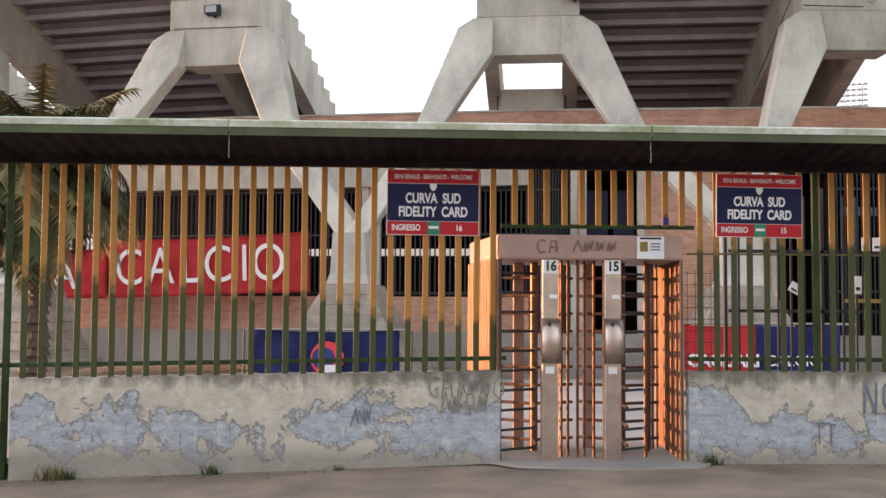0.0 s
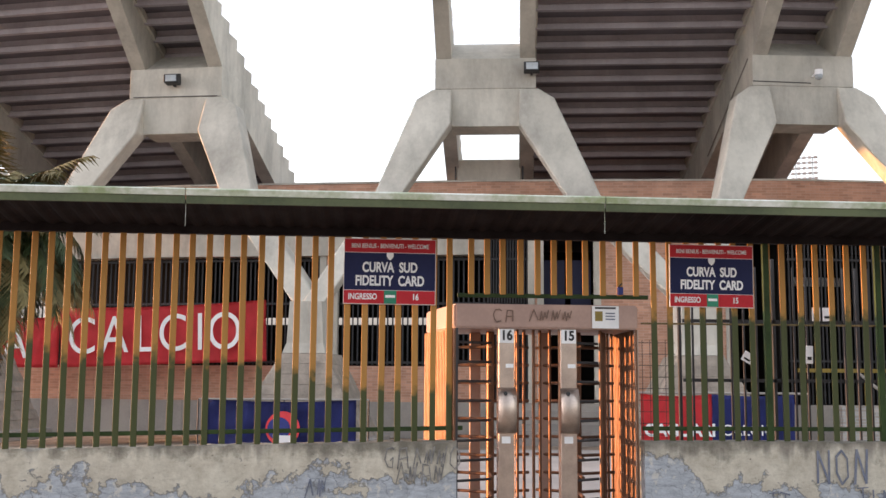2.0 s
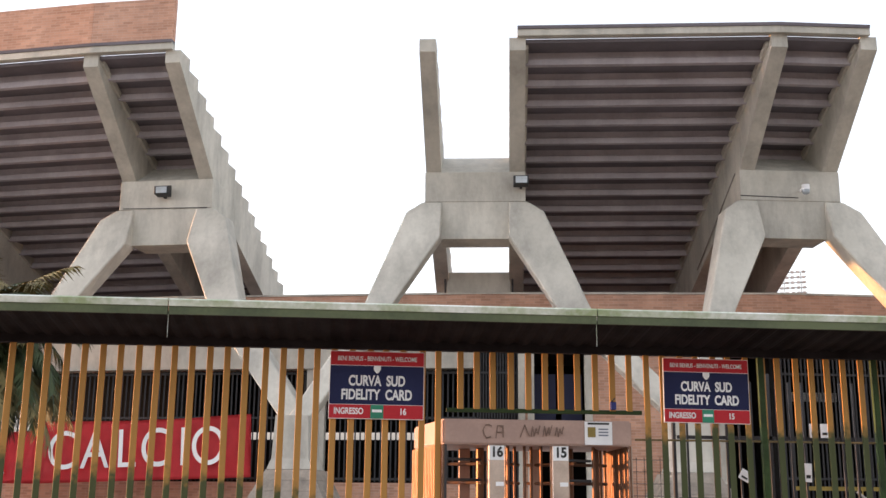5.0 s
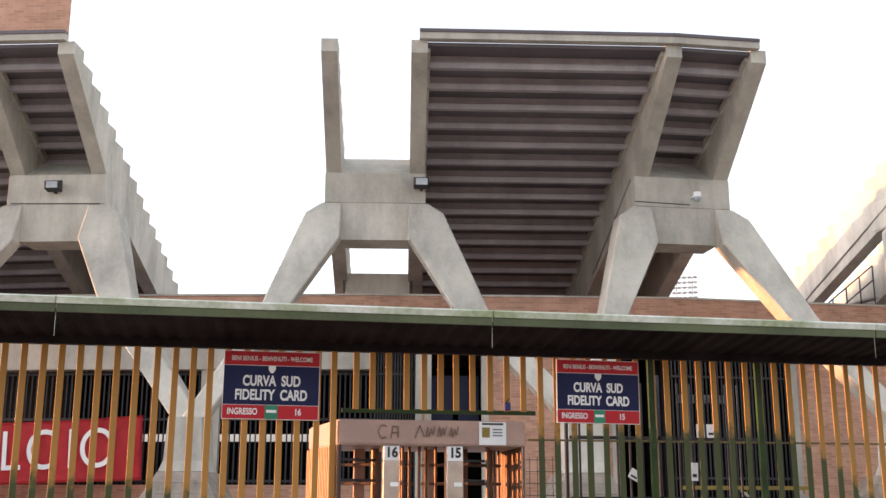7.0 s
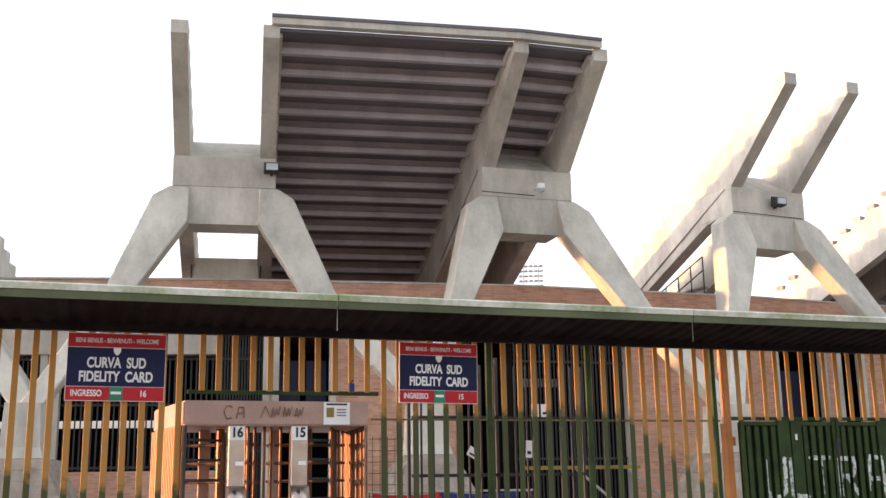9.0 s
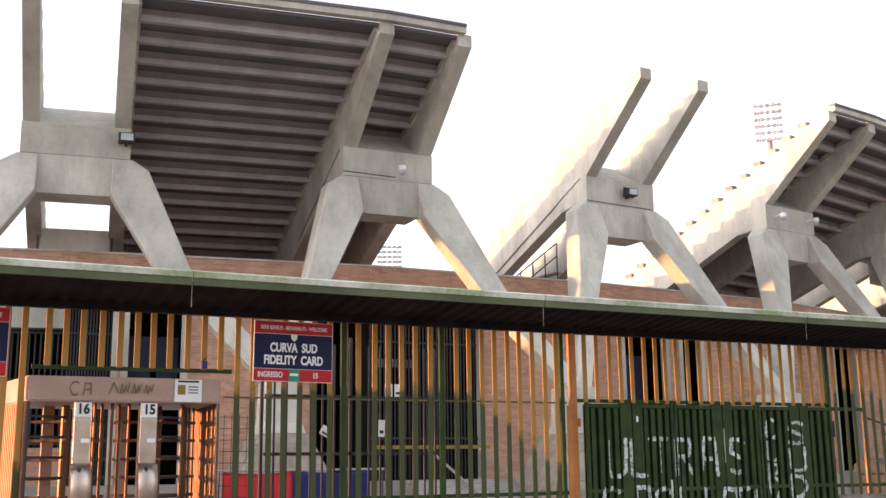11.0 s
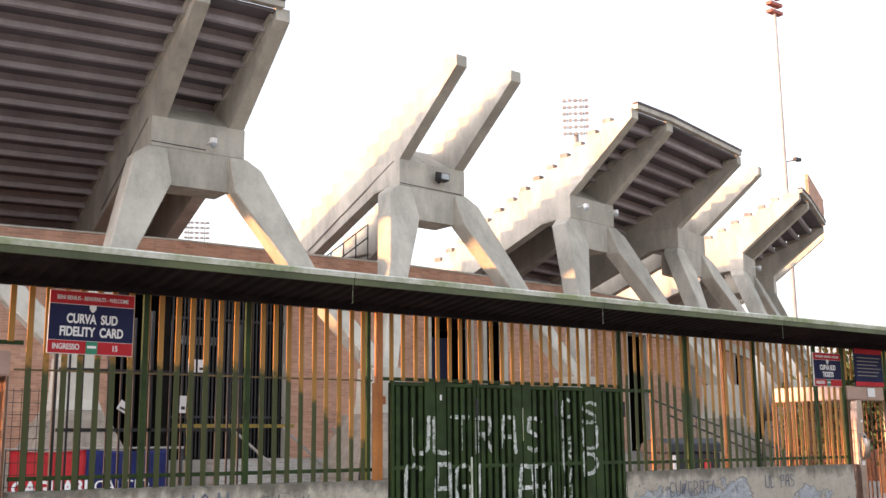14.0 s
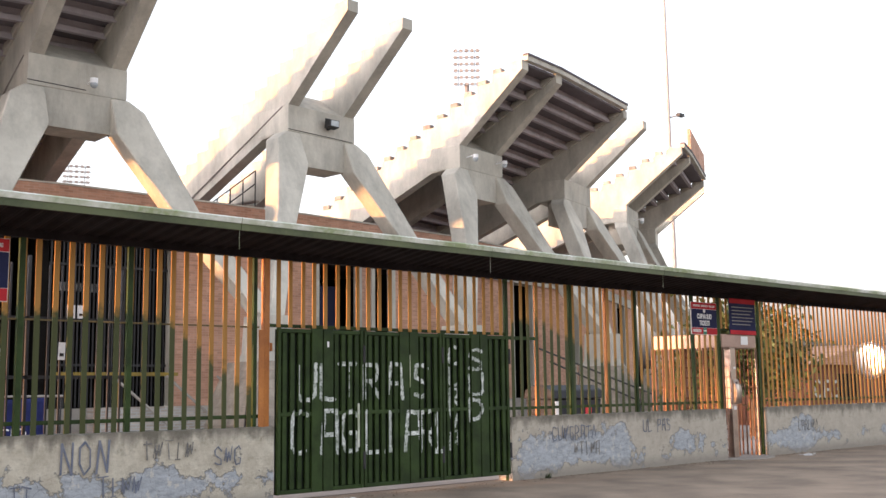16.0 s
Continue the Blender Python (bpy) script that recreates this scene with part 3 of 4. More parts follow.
RUST = mat("rusty iron", (0.16, 0.075, 0.04), (0.08, 0.045, 0.03), 0.8, 4, 40, 0.2)
YELLOW = mat("dull yellow paint", (0.32, 0.22, 0.03), (0.22, 0.16, 0.03), 0.6, 4, 40, 0.1)
BLUE = mat("deep blue panel", (0.012, 0.016, 0.06), (0.01, 0.012, 0.045), 0.6, 1, 20, 0.05)
grille(0, 0.36, 1.0, 1.92, 4.88, (2.0, 3.6, 4.8), 38)
grille(1, 0.0, 0.46, 1.92, 4.88, (2.0, 3.6, 4.8), 30)
grille(1, 0.5, 1.0, 1.92, 4.88, (2.0, 3.6, 4.8), 30)
grille(2, 0.0, 0.15, 0.97, 5.54, (2.4, 4.8), 16)
grille(3, 0.0, 0.46, 0.97, 5.54, (2.1, 4.8), 32)
for k, (i, s0, s1, z0, z1) in enumerate(((2, 0.19, 0.27, 3.0, 4.85), (2, 0.29, 0.36, 3.0, 4.85), (4, 0.14, 0.37, 2.4, 4.8))):
    solid("shutter_panel", lerp_band(i, s0, s1, rect(2.3, 2.36, z0, z1)), BLUE, "deep blue panel behind the front", "panel")
yr = thing("yellow_rail", "dull yellow guard rail in front of the dark opening", "guard rail")
for z in (1.85,):
    part("rail", lerp_band(3, 0.0, 0.46, rect(1.0, 1.05, z - 0.05, z + 0.05)), YELLOW, yr)
for s in (0.02, 0.23, 0.44):
    part("post", lerp_band(3, s - 0.0018, s + 0.0018, rect(1.0, 1.03, 0, 1.85)), YELLOW, yr)
MASONRY = mat("pale block masonry", (0.56, 0.51, 0.45), (0.42, 0.38, 0.34), 0.9, 1.2, 25, 0.3, mix=0.9, spec=0.2, courses=True)
# low masonry apron below the dark opening, with a slanting stair rail
solid("apron_wall", lerp_band(3, 0.0, 0.72, rect(-1.6, -1.2, 0, 1.0)), MASONRY, "low pale block wall below the opening", "low wall", "structure")
for s in (0.16, 0.34, 0.52):
    a, b = between(3, 0, 4, 0, -1.75, 0)
    q = a.lerp(b, s)
    solid("stair_rail", rod((q.x - 0.9, q.y, 1.75), (q.x + 0.6, q.y, 0.55), 0.035), PLINTH, "grey slanting steel hand rail", "hand rail")
a, b = between(3, 0, 4, 0, 1.3, 0)
q = a.lerp(b, 0.27)
solid("strip_light", box(q.x - 0.75, q.x + 0.75, q.y + 3, q.y + 3.1, 4.35, 4.6, 0.01), WHITE, "white horizontal fitting inside the concourse", "light fitting")
# wide shallow steps up to the front
for k in range(6):
    solid("stair_step", lerp_band(2, 0.02, 0.62, rect(-1.4 + 0.4 * k, 1.19, 0.155 * k, 0.155 * (k + 1))), PLINTH, "wide grey concrete step", "step", "structure", "steps")
solid("pavement", box(-40, 90, 0.3, 13.0, -0.05, 0.008), mat("inner concrete paving", (0.40, 0.37, 0.34), (0.30, 0.28, 0.26), 0.9, 0.6, 20, 0.2), "pale concrete paving inside the fence", "pavement", "structure")


# ---- strokes for sprayed and printed letters ----
GLYPH = {
    "U": [[(0, 1), (0, .15), (.2, 0), (.6, 0), (.8, .15), (.8, 1)]], "L": [[(0, 1), (0, 0), (.7, 0)]], "T": [[(0, 1), (.9, 1)], [(.45, 1), (.45, 0)]],
    "R": [[(0, 0), (0, 1), (.65, 1), (.75, .75), (.6, .5), (0, .5)], [(.3, .5), (.8, 0)]], "A": [[(0, 0), (.15, 1), (.7, 1), (.8, 0)], [(.05, .45), (.75, .45)]],
    "S": [[(.75, .9), (.5, 1), (.1, .95), (.05, .65), (.7, .4), (.7, .1), (.4, 0), (0, .1)]], "C": [[(.75, .9), (.5, 1), (.15, .95), (0, .6), (.02, .2), (.25, 0), (.7, .08)]],
    "G": [[(.75, .9), (.5, 1), (.1, .9), (0, .4), (.2, 0), (.7, .05), (.75, .45), (.4, .45)]], "I": [[(.3, 0), (.3, 1)], [(.1, 0), (.5, 0)]], "D": [[(0, 0), (0, 1), (.5, .9), (.75, .5), (.5, .1), (0, 0)]],
    "V": [[(0, 1), (.4, 0), (.8, 1)]], "N": [[(0, 0), (.1, 1), (.7, 0), (.75, 1)]], "O": [[(.4, 1), (.05, .8), (0, .3), (.35, 0), (.75, .25), (.75, .75), (.4, 1)]],
    "P": [[(0, 0), (0, 1), (.7, .95), (.7, .55), (0, .45)]], "?": [[(0, .2), (.15, .9), (.3, .15), (.5, .8), (.6, .3), (.85, 1)], [(.3, .5), (.7, .45)]], "/": [[(.1, 0), (.5, 1), (.9, .2)]],
}


def sprayed(text, x, y, z, h, w, material, label, t=0.02, rnd=0.03, seed=1, lean=0.0, gap=1.0):
    """Letters as ribbons of paint lying on a face that looks to -y."""
    g = thing("graffiti", label, "graffiti", group="graffiti")
    r = random.Random(seed)
    for n, ch in enumerate(text):
        if ch == " ":
            continue
        bm = bmesh.new()
        for line in GLYPH[ch]:
            p = [Vector((x + w * (n * gap + 0.85 * (u + r.uniform(-rnd, rnd))) + lean * v * h, 0, z + h * (v + r.uniform(-rnd, rnd)))) for u, v in line]
            for a, b in zip(p, p[1:]):
                d = (b - a).normalized()
                s = Vector((-d.z, 0, d.x)) * t * r.uniform(0.7, 1.2) / 2
                e = d * t * 0.3
                c = [a - s - e, b - s + e, b + s + e, a + s - e]
                y -= 0.0006
                f = [bm.verts.new((q.x, y, q.z)) for q in c]
                k = [bm.verts.new((q.x, y + 0.004, q.z)) for q in c]
                bm.faces.new(f), bm.faces.new(list(reversed(k)))
                for m in range(4):
                    bm.faces.new((f[m], f[(m + 1) % 4], k[(m + 1) % 4], k[m]))
        part("letter", bm, material, g)
    return g


SPRAY_WHITE = mat("white spray paint", (0.75, 0.78, 0.76), (0.16, 0.2, 0.14), 0.7, 16, 60, 0.05, mix=0.7)
SPRAY_DARK = mat("dark spray paint", (0.08, 0.08, 0.085), (0.34, 0.32, 0.29), 0.8, 14, 60, 0.05, mix=0.9)
SPRAY_BLUE = mat("blue grey spray paint", (0.12, 0.14, 0.2), (0.2, 0.21, 0.25), 0.8, 12, 60, 0.05, mix=0.6)

# ---- turnstiles ----
def extrude_flat(points, z0, z1):
    bm = bmesh.new()
    a, b = [bm.verts.new((*p, z0)) for p in points], [bm.verts.new((*p, z1)) for p in points]
    bm.faces.new(a), bm.faces.new(list(reversed(b)))
    for k in range(len(points)):
        bm.faces.new((a[k], a[(k + 1) % len(points)], b[(k + 1) % len(points)], b[k]))
    return bm


def turnstile(x0, width, lanes, numbers):
    """A full-height turnstile with its front on the fence line."""
    t = thing("turnstile", "full-height steel turnstile with a pinkish hood and upright posts", "turnstile", pose(x0, 0.06, 0), "turnstiles")
    D = 1.45
    bm = bmesh.new()
    for z in (2.06, 2.31):
        for q in ((0, 0), (width, 0), (width + 0.12, D), (-0.2, D)):
            bm.verts.new((q[0], q[1], z))
    bm.verts.ensure_lookup_table()
    v = bm.verts
    bm.faces.new(v[0:4]), bm.faces.new(v[4:8])
    for k in range(4):
        bm.faces.new((v[k], v[(k + 1) % 4], v[4 + (k + 1) % 4], v[4 + k]))
    bmesh.ops.bevel(bm, geom=list(bm.edges), offset=0.015, segments=2, affect="EDGES")
    part("hood", bm, HOOD, t, "pinkish sheet-steel hood")
    bolt_r = 0.016
    # side cages of upright rods
    for n in range(20):
        s = n / 19
        part("cage_rod", rod((0.0 - 0.2 * s, D * s, 0), (0.0 - 0.2 * s, D * s, 2.06), bolt_r), ROD, t)
    for n in range(16):
        s = n / 15
        part("cage_rod", rod((width - 0.02 + 0.1 * s, D * s, 0), (width - 0.02 + 0.1 * s, D * s, 2.06), bolt_r), ROD, t)
    for n in range(6):
        s = n / 5
        part("cage_rod", rod((width - 0.34 + 0.3 * s, 0.25 + 0.75 * math.sin(s * 1.5), 0), (width - 0.34 + 0.3 * s, 0.25 + 0.75 * math.sin(s * 1.5), 2.06), bolt_r), ROD, t)
    part("end_post", box(0.0, 0.035, -0.01, 0.03, 0, 2.06, 0.004), DARK_METAL, t, "thin dark end post")
    part("end_post", box(width - 0.035, width, -0.01, 0.03, 0, 2.06, 0.004), STEEL, t)
    # posts with curved card-reader covers
    lane = width / 1.9
    posts = [0.53 * lane, 1.17 * lane][: len(numbers)]
    for px, num in zip(posts, numbers):
        post = part("post", box(px - 0.085, px + 0.085, -0.02, 0.12, 0, 2.06, 0.008), STEEL, t, "brushed steel post")
        prof = [(-0.02, 1.46), (-0.05, 1.44), (-0.10, 1.36), (-0.12, 1.25), (-0.115, 1.12), (-0.09, 1.02), (-0.02, 1.0)]
        cover = part("reader_cover", extrude(prof, px - 0.095, px + 0.095, axis="x"), STEEL, post, "curved steel cover")
        for p in cover.data.polygons:
            p.use_smooth = len(p.vertices) == 4
        part("reader_lens", rod((px - 0.02, -0.10, 1.40), (px - 0.02, -0.055, 1.40), 0.02), DARK_METAL, post)
        part("sticker", box(px - 0.05, px + 0.04, -0.024, -0.021, 0.90, 0.97), WHITE, post, "torn white sticker")
        part("sticker", box(px - 0.01, px + 0.07, -0.024, -0.021, 1.66, 1.70), WHITE, post, "torn white sticker")
        if num:
            part("number_plate", box(px - 0.075, px + 0.075, -0.03, -0.021, 1.91, 2.05), WHITE, post, "white number plate")
            words(num, 0.135, SPRAY_BLACK, post, pose(px, -0.032, 1.985), "number", 0.005, 0.9)
    # fixed comb of upright rods between the posts
    if len(posts) > 1:
        for n in range(5):
            x = posts[0] + 0.15 + n * (posts[1] - posts[0] - 0.3) / 4
            part("comb_rod", rod((x, 0.25 + 0.1 * (n % 2), 0), (x, 0.25 + 0.1 * (n % 2), 2.06), bolt_r), ROD, t)
    # fixed horizontal rods beside the posts, and rotors of arms
    for n in range(10):
        z = 0.12 + 0.2 * n
        part("side_rod", rod((0.02, 0.05, z), (posts[0] - 0.12, 0.3, z), 0.014), DARK_METAL, t)
        part("side_rod", rod((posts[-1] + 0.1, 0.1, z), (width - 0.36, 0.3, z), 0.014), DARK_METAL, t)
    for c in ([0.46 * lane, 1.42 * lane] if len(posts) > 1 else [0.5 * width]):
        part("rotor_column", rod((c, 0.78, 0), (c, 0.78, 2.06), 0.045), ROD, t)
        for n in range(10):
            z = 0.14 + 0.195 * n
            for w in range(3):
                an = radians(25 + 120 * w)
                part("rotor_arm", rod((c, 0.78, z), (c + 0.5 * math.cos(an), 0.78 + 0.5 * math.sin(an), z), 0.017, 8), RUST, t)
    part("inner_post", box(0.26, 0.38, 1.0, 1.06, 0, 2.06, 0.006), HOOD, t)
    part("inner_post", box(width - 0.85, width - 0.73, 1.0, 1.06, 0, 2.06, 0.006), HOOD, t)
    return t


SPRAY_BLACK = mat("black print", (0.01, 0.01, 0.01), (0.02, 0.02, 0.02), 0.6, 3, 30, 0.0)
t1 = turnstile(1.64, 1.9, 2, ("16", "15"))
sheet = thing("notice_sheet", "white printed notice with a yellow mark, taped up", "notice", pose(3.2, 0.052, 2.185))
part("paper", box(-0.14, 0.14, -0.004, 0, -0.115, 0.115), WHITE, sheet)
part("mark", box(-0.11, -0.03, -0.007, -0.0045, -0.04, 0.06), YELLOW, sheet, "yellow mark")
part("print_bar", box(-0.11, 0.11, -0.007, -0.0045, 0.085, 0.105), SPRAY_BLACK, sheet, "line of black print")
for z in (0.04, 0.01, -0.02):
    part("print_bar", box(0.0, 0.1, -0.007, -0.0045, z - 0.007, z + 0.007), SPRAY_BLUE, sheet)
sprayed("CA /???", 2.04, 0.05, 2.13, 0.12, 0.12, mat("scratched scrawl", (0.2, 0.13, 0.1), None, 0.8, 9, 50, 0), "faint scrawl scratched into the hood", 0.012, 0.06, 5)
t2 = turnstile(17.98, 1.2, 1, ("",))
box2 = thing("notice_sheet", "white printed notice taped to the hood", "notice", pose(18.75, 0.052, 2.2))
part("paper", box(-0.12, 0.12, -0.004, 0, -0.08, 0.08), WHITE, box2)
for x0, x1 in ((1.55, 3.85), (17.8, 19.3)):
    bm = extrude_flat([(x0, 1.6), (x0, 0.0), (x0 + 0.25, -0.3), ((x0 + x1) / 2, -0.45), (x1 - 0.25, -0.3), (x1, 0.0), (x1, 1.6)], 0.0, 0.025)
    solid("concrete_apron", bm, PLINTH, "worn concrete slab at the turnstile", "slab", "structure")
# wire mesh panel beside the turnstile
wm = thing("wire_mesh_panel", "thin wire mesh panel", "mesh panel")
for n in range(8):
    part("wire", rod((3.62 + 0.09 * n, 1.2, 0), (3.62 + 0.09 * n, 1.2, 2.0), 0.004, 5), DARK_METAL, wm)
for n in range(15):
    part("wire", rod((3.6, 1.2, 0.15 + 0.13 * n), (4.27, 1.2, 0.15 + 0.13 * n), 0.004, 5), DARK_METAL, wm)


# ---- entry signs ----
def shield(s):
    return [(-s, s), (s, s), (s, -0.1 * s), (0.55 * s, -0.85 * s), (0, -1.25 * s), (-0.55 * s, -0.85 * s), (-s, -0.1 * s)]


def entry_sign(x0, x1, z0, z1, lines, number, tilt=0.0):
    w, h = x1 - x0, z1 - z0
    s = thing("entry_sign", "red and navy entry sign fixed to the fence bars", "sign", pose((x0 + x1) / 2, 0.05, (z0 + z1) / 2, 0, tilt, 0), "entry signs")
    part("panel", box(-w / 2, w / 2, -0.012, 0.012, -h / 2, h / 2, 0.002), WHITE, s, "white-edged panel")
    e = 0.006
    part("red_band", box(-w / 2 + e, w / 2 - e, -0.015, -0.0125, 0.29 * h, h / 2 - e), RED, s)
    part("navy_field", box(-w / 2 + e, w / 2 - e, -0.015, -0.0125, -0.285 * h, 0.282 * h), NAVY, s)
    part("red_band", box(-w / 2 + e, w / 2 - e, -0.015, -0.0125, -h / 2 + e, -0.292 * h), RED, s)
    f = -0.018
    words("BENI BENIUS - BENVENUTI - WELCOME", 0.062 * w / 0.93, WHITE, s, pose(0, f, 0.385 * h), bold=0.0008, stretch=0.72)
    crest = part("crest", extrude(shield(0.035), f - 0.002, f + 0.002), WHITE, s, "small pale shield")
    crest.matrix_basis = pose(0, 0, 0.235 * h)
    words(lines[0], 0.138 * w / 0.93, WHITE, s, pose(0, f, 0.055 * h), bold=0.0046, stretch=0.7)
    words(lines[1], 0.138 * w / 0.93, WHITE, s, pose(0, f, -0.15 * h), bold=0.0046, stretch=0.7)
    words("INGRESSO", 0.085 * w / 0.93, WHITE, s, pose(-0.29 * w, f, -0.39 * h), bold=0.002, stretch=0.74)
    part("green_label", box(-0.06 * w, 0.075 * w, f - 0.001, f + 0.002, -h / 2 + e, -0.292 * h), GREEN_LABEL, s, "green label")
    part("label_bar", box(-0.045 * w, 0.06 * w, f - 0.003, f - 0.001, -0.40 * h, -0.36 * h), WHITE, s)
    words(number, 0.085 * w / 0.93, WHITE, s, pose(0.28 * w, f, -0.39 * h), bold=0.0022, stretch=0.8)


entry_sign(0.50, 1.44, 2.29, 2.96, ("CURVA  SUD", "FIDELITY  CARD"), "16", 0.3)
entry_sign(3.88, 4.775, 2.30, 2.955, ("CURVA  SUD", "FIDELITY  CARD"), "15", 0.5)
entry_sign(17.0, 17.82, 2.28, 2.87, ("CURVA SUD", "TICKETS"), "")
s3 = thing("notice_board", "navy notice board with rows of small print", "sign", pose(18.7, 0.04, 2.66))
part("panel", box(-0.45, 0.45, -0.012, 0.012, -0.35, 0.33, 0.003), NAVY, s3)
part("red_band", box(-0.45, 0.45, -0.016, -0.0125, 0.24, 0.33), RED, s3)
part("red_band", box(-0.45, 0.45, -0.016, -0.0125, -0.35, -0.27), RED, s3)
for n in range(6):
    part("print_bar", box(-0.38, 0.38 - 0.06 * (n % 3), -0.016, -0.0125, 0.16 - 0.065 * n, 0.175 - 0.065 * n), PLINTH, s3)

# ---- green folding gate ----
GX0, GZ0, GZ1 = 8.05, 0.1, 2.13
# darker than the slats, so the shade in their gaps is painted in
GATE_BACK = mat("green gate sheet with gap shade", (0.012, 0.02, 0.008), (0.007, 0.012, 0.005), 0.7, 4, 50, 0.1)
gate = thing("folding_gate", "dark green steel folding gate sprayed with white letters, closed", "gate")
# leaves hang in pairs: broad stiles where two leaves fold together, narrow ones at the hinges
cuts = [GX0, 8.74, 9.40, 10.19, 10.80, 11.54, 12.15]
FRONTS = []
for k, (a, b) in enumerate(zip(cuts, cuts[1:])):
    wide = (0.045, 0.165) if k % 2 == 0 else (0.155, 0.045)
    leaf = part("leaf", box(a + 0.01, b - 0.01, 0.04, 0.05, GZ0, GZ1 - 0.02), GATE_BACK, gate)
    for x0, x1 in ((a + 0.008, a + 0.008 + wide[0]), (b - 0.008 - wide[1], b - 0.008)):
        part("stile", box(x0, x1, -0.03, 0.019, GZ0, GZ1, 0.005), GREEN, leaf)
        FRONTS.append((x0, x1))
    in0, in1 = a + 0.01 + wide[0], b - 0.01 - wide[1]
    for z in (GZ0, 1.04, GZ1 - 0.06):
        part("cross_rail", box(in0, in1, -0.022, 0.018, z, z + 0.05, 0.004), GREEN, leaf)
    n = max(3, round((in1 - in0) / 0.118))
    for j in range(n):
        x = in0 + (j + 0.5) * (in1 - in0) / n
        part("slat", box(x - 0.031, x + 0.031, -0.02, 0.0195, GZ0 + 0.055, GZ1 - 0.065, 0.004), GREEN, leaf)
        FRONTS.append((x - 0.031, x + 0.031))
    if k % 2 == 0:
        continue
    for z in (0.45, 1.82):
        part("hinge", rod((b, -0.03, z - 0.11), (b, -0.03, z + 0.11), 0.02, 8), DARK_METAL, leaf)
part("bolt", box(9.285, 9.315, -0.045, -0.031, 0.62, 1.18, 0.004), FLASHING, gate, "pale lock bar")
part("strip", box(10.185, 10.195, -0.04, -0.031, 1.38, 1.82), FLASHING, gate, "thin pale strip")
part("sticker", box(8.80, 8.83, -0.033, -0.0305, 1.9, 1.97), WHITE, gate, "small white mark")


def gate_word(text, xs, w, z, h, t, seed, fall_off=0.0, down=0.0):
    """Sprayed strokes that caught only the fronts of the slats and stiles."""
    g = thing("graffiti", "white sprayed letters broken up by the gate's slats", "graffiti", group="graffiti")
    r = random.Random(seed)
    cell = 0.011
    for n, (ch, x) in enumerate(zip(text, xs)):
        hit = {}
        for line in GLYPH[ch]:
            p = [Vector((x + w * (u + r.uniform(-0.04, 0.04)), 0, z - fall_off * (x - xs[0]) - down * n + h * (v + r.uniform(-0.03, 0.03)))) for u, v in line]
            for a, b in zip(p, p[1:]):
                m = max(2, int((b - a).length / 0.008))
                for i in range(m):
                    c = a.lerp(b, (i + 0.5) / m)
                    rad = t * r.uniform(0.3, 0.62)
                    k = int(rad / cell) + 1
                    for iu in range(-k, k + 1):
                        for iv in range(-k, k + 1):
                            if (iu * iu + iv * iv) * cell * cell < rad * rad:
                                hit[(round(c.x / cell) + iu, round(c.z / cell) + iv)] = True
        bm, corner = bmesh.new(), {}
        for iu, iv in sorted(hit):
            cx = (iu + 0.5) * cell
            under = [f for f in FRONTS if f[0] + 0.004 < cx < f[1] - 0.004]
            if not under or r.random() < 0.06:
                continue
            wd = under[0][1] - under[0][0]
            y = -0.0335 if wd > 0.1 or wd < 0.05 else -0.0245
            q = []
            for du, dv in ((0, 0), (1, 0), (1, 1), (0, 1)):
                key = (iu + du, iv + dv, y)
                if key not in corner:
                    corner[key] = bm.verts.new((key[0] * cell, y, key[1] * cell))
                q.append(corner[key])
            bm.faces.new(q)
        if not corner:
            bm.free()
            continue
        tagged(part("spray_mark", bm, SPRAY_WHITE, g), kind="stuff")


gate_word("ULTRAS", (8.35, 8.70, 8.98, 9.40, 9.80, 10.27), 0.32, 1.23, 0.45, 0.05, 3)
gate_word("CAGLIARI", (8.25, 8.70, 9.03, 9.43, 9.72, 10.10, 10.38, 10.60), 0.34, 0.58, 0.52, 0.05, 4, 0.03)
gate_word("CURVA", (10.92, 10.92, 10.92, 10.92, 10.92), 0.22, 1.69, 0.25, 0.038, 17, 0, 0.295)
gate_word("SUD", (11.32, 11.32, 11.32), 0.33, 1.61, 0.3, 0.042, 7, 0, 0.355)

# ---- scrawls on the low wall ----
sprayed("NON", 5.37, -0.012, 0.50, 0.34, 0.2, SPRAY_BLUE, "thin blue-grey sprayed word on the plaster", 0.022, 0.04, 2)
for x, z, txt, sd in ((0.95, 0.66, "GA/??O", 11), (0.15, 0.36, "/?", 12), (1.05, 0.5, "/?A?", 13), (5.8, 0.25, "TI??", 14), (6.3, 0.6, "T?TI?", 15), (13.1, 0.55, "CU?GRAT/", 16), (15.4, 0.6, "UL PAS", 18), (13.6, 0.3, "?TI?A", 19), (4.85, 0.2, "TT", 20), (20.5, 0.45, "CARL?/", 21), (7.2, 0.5, "S?G", 22)):
    sprayed(txt, x, -0.013, z, 0.2, 0.13, SPRAY_DARK if sd % 2 else SPRAY_BLUE, "dark sprayed scrawl on the plaster", 0.014, 0.09, sd)


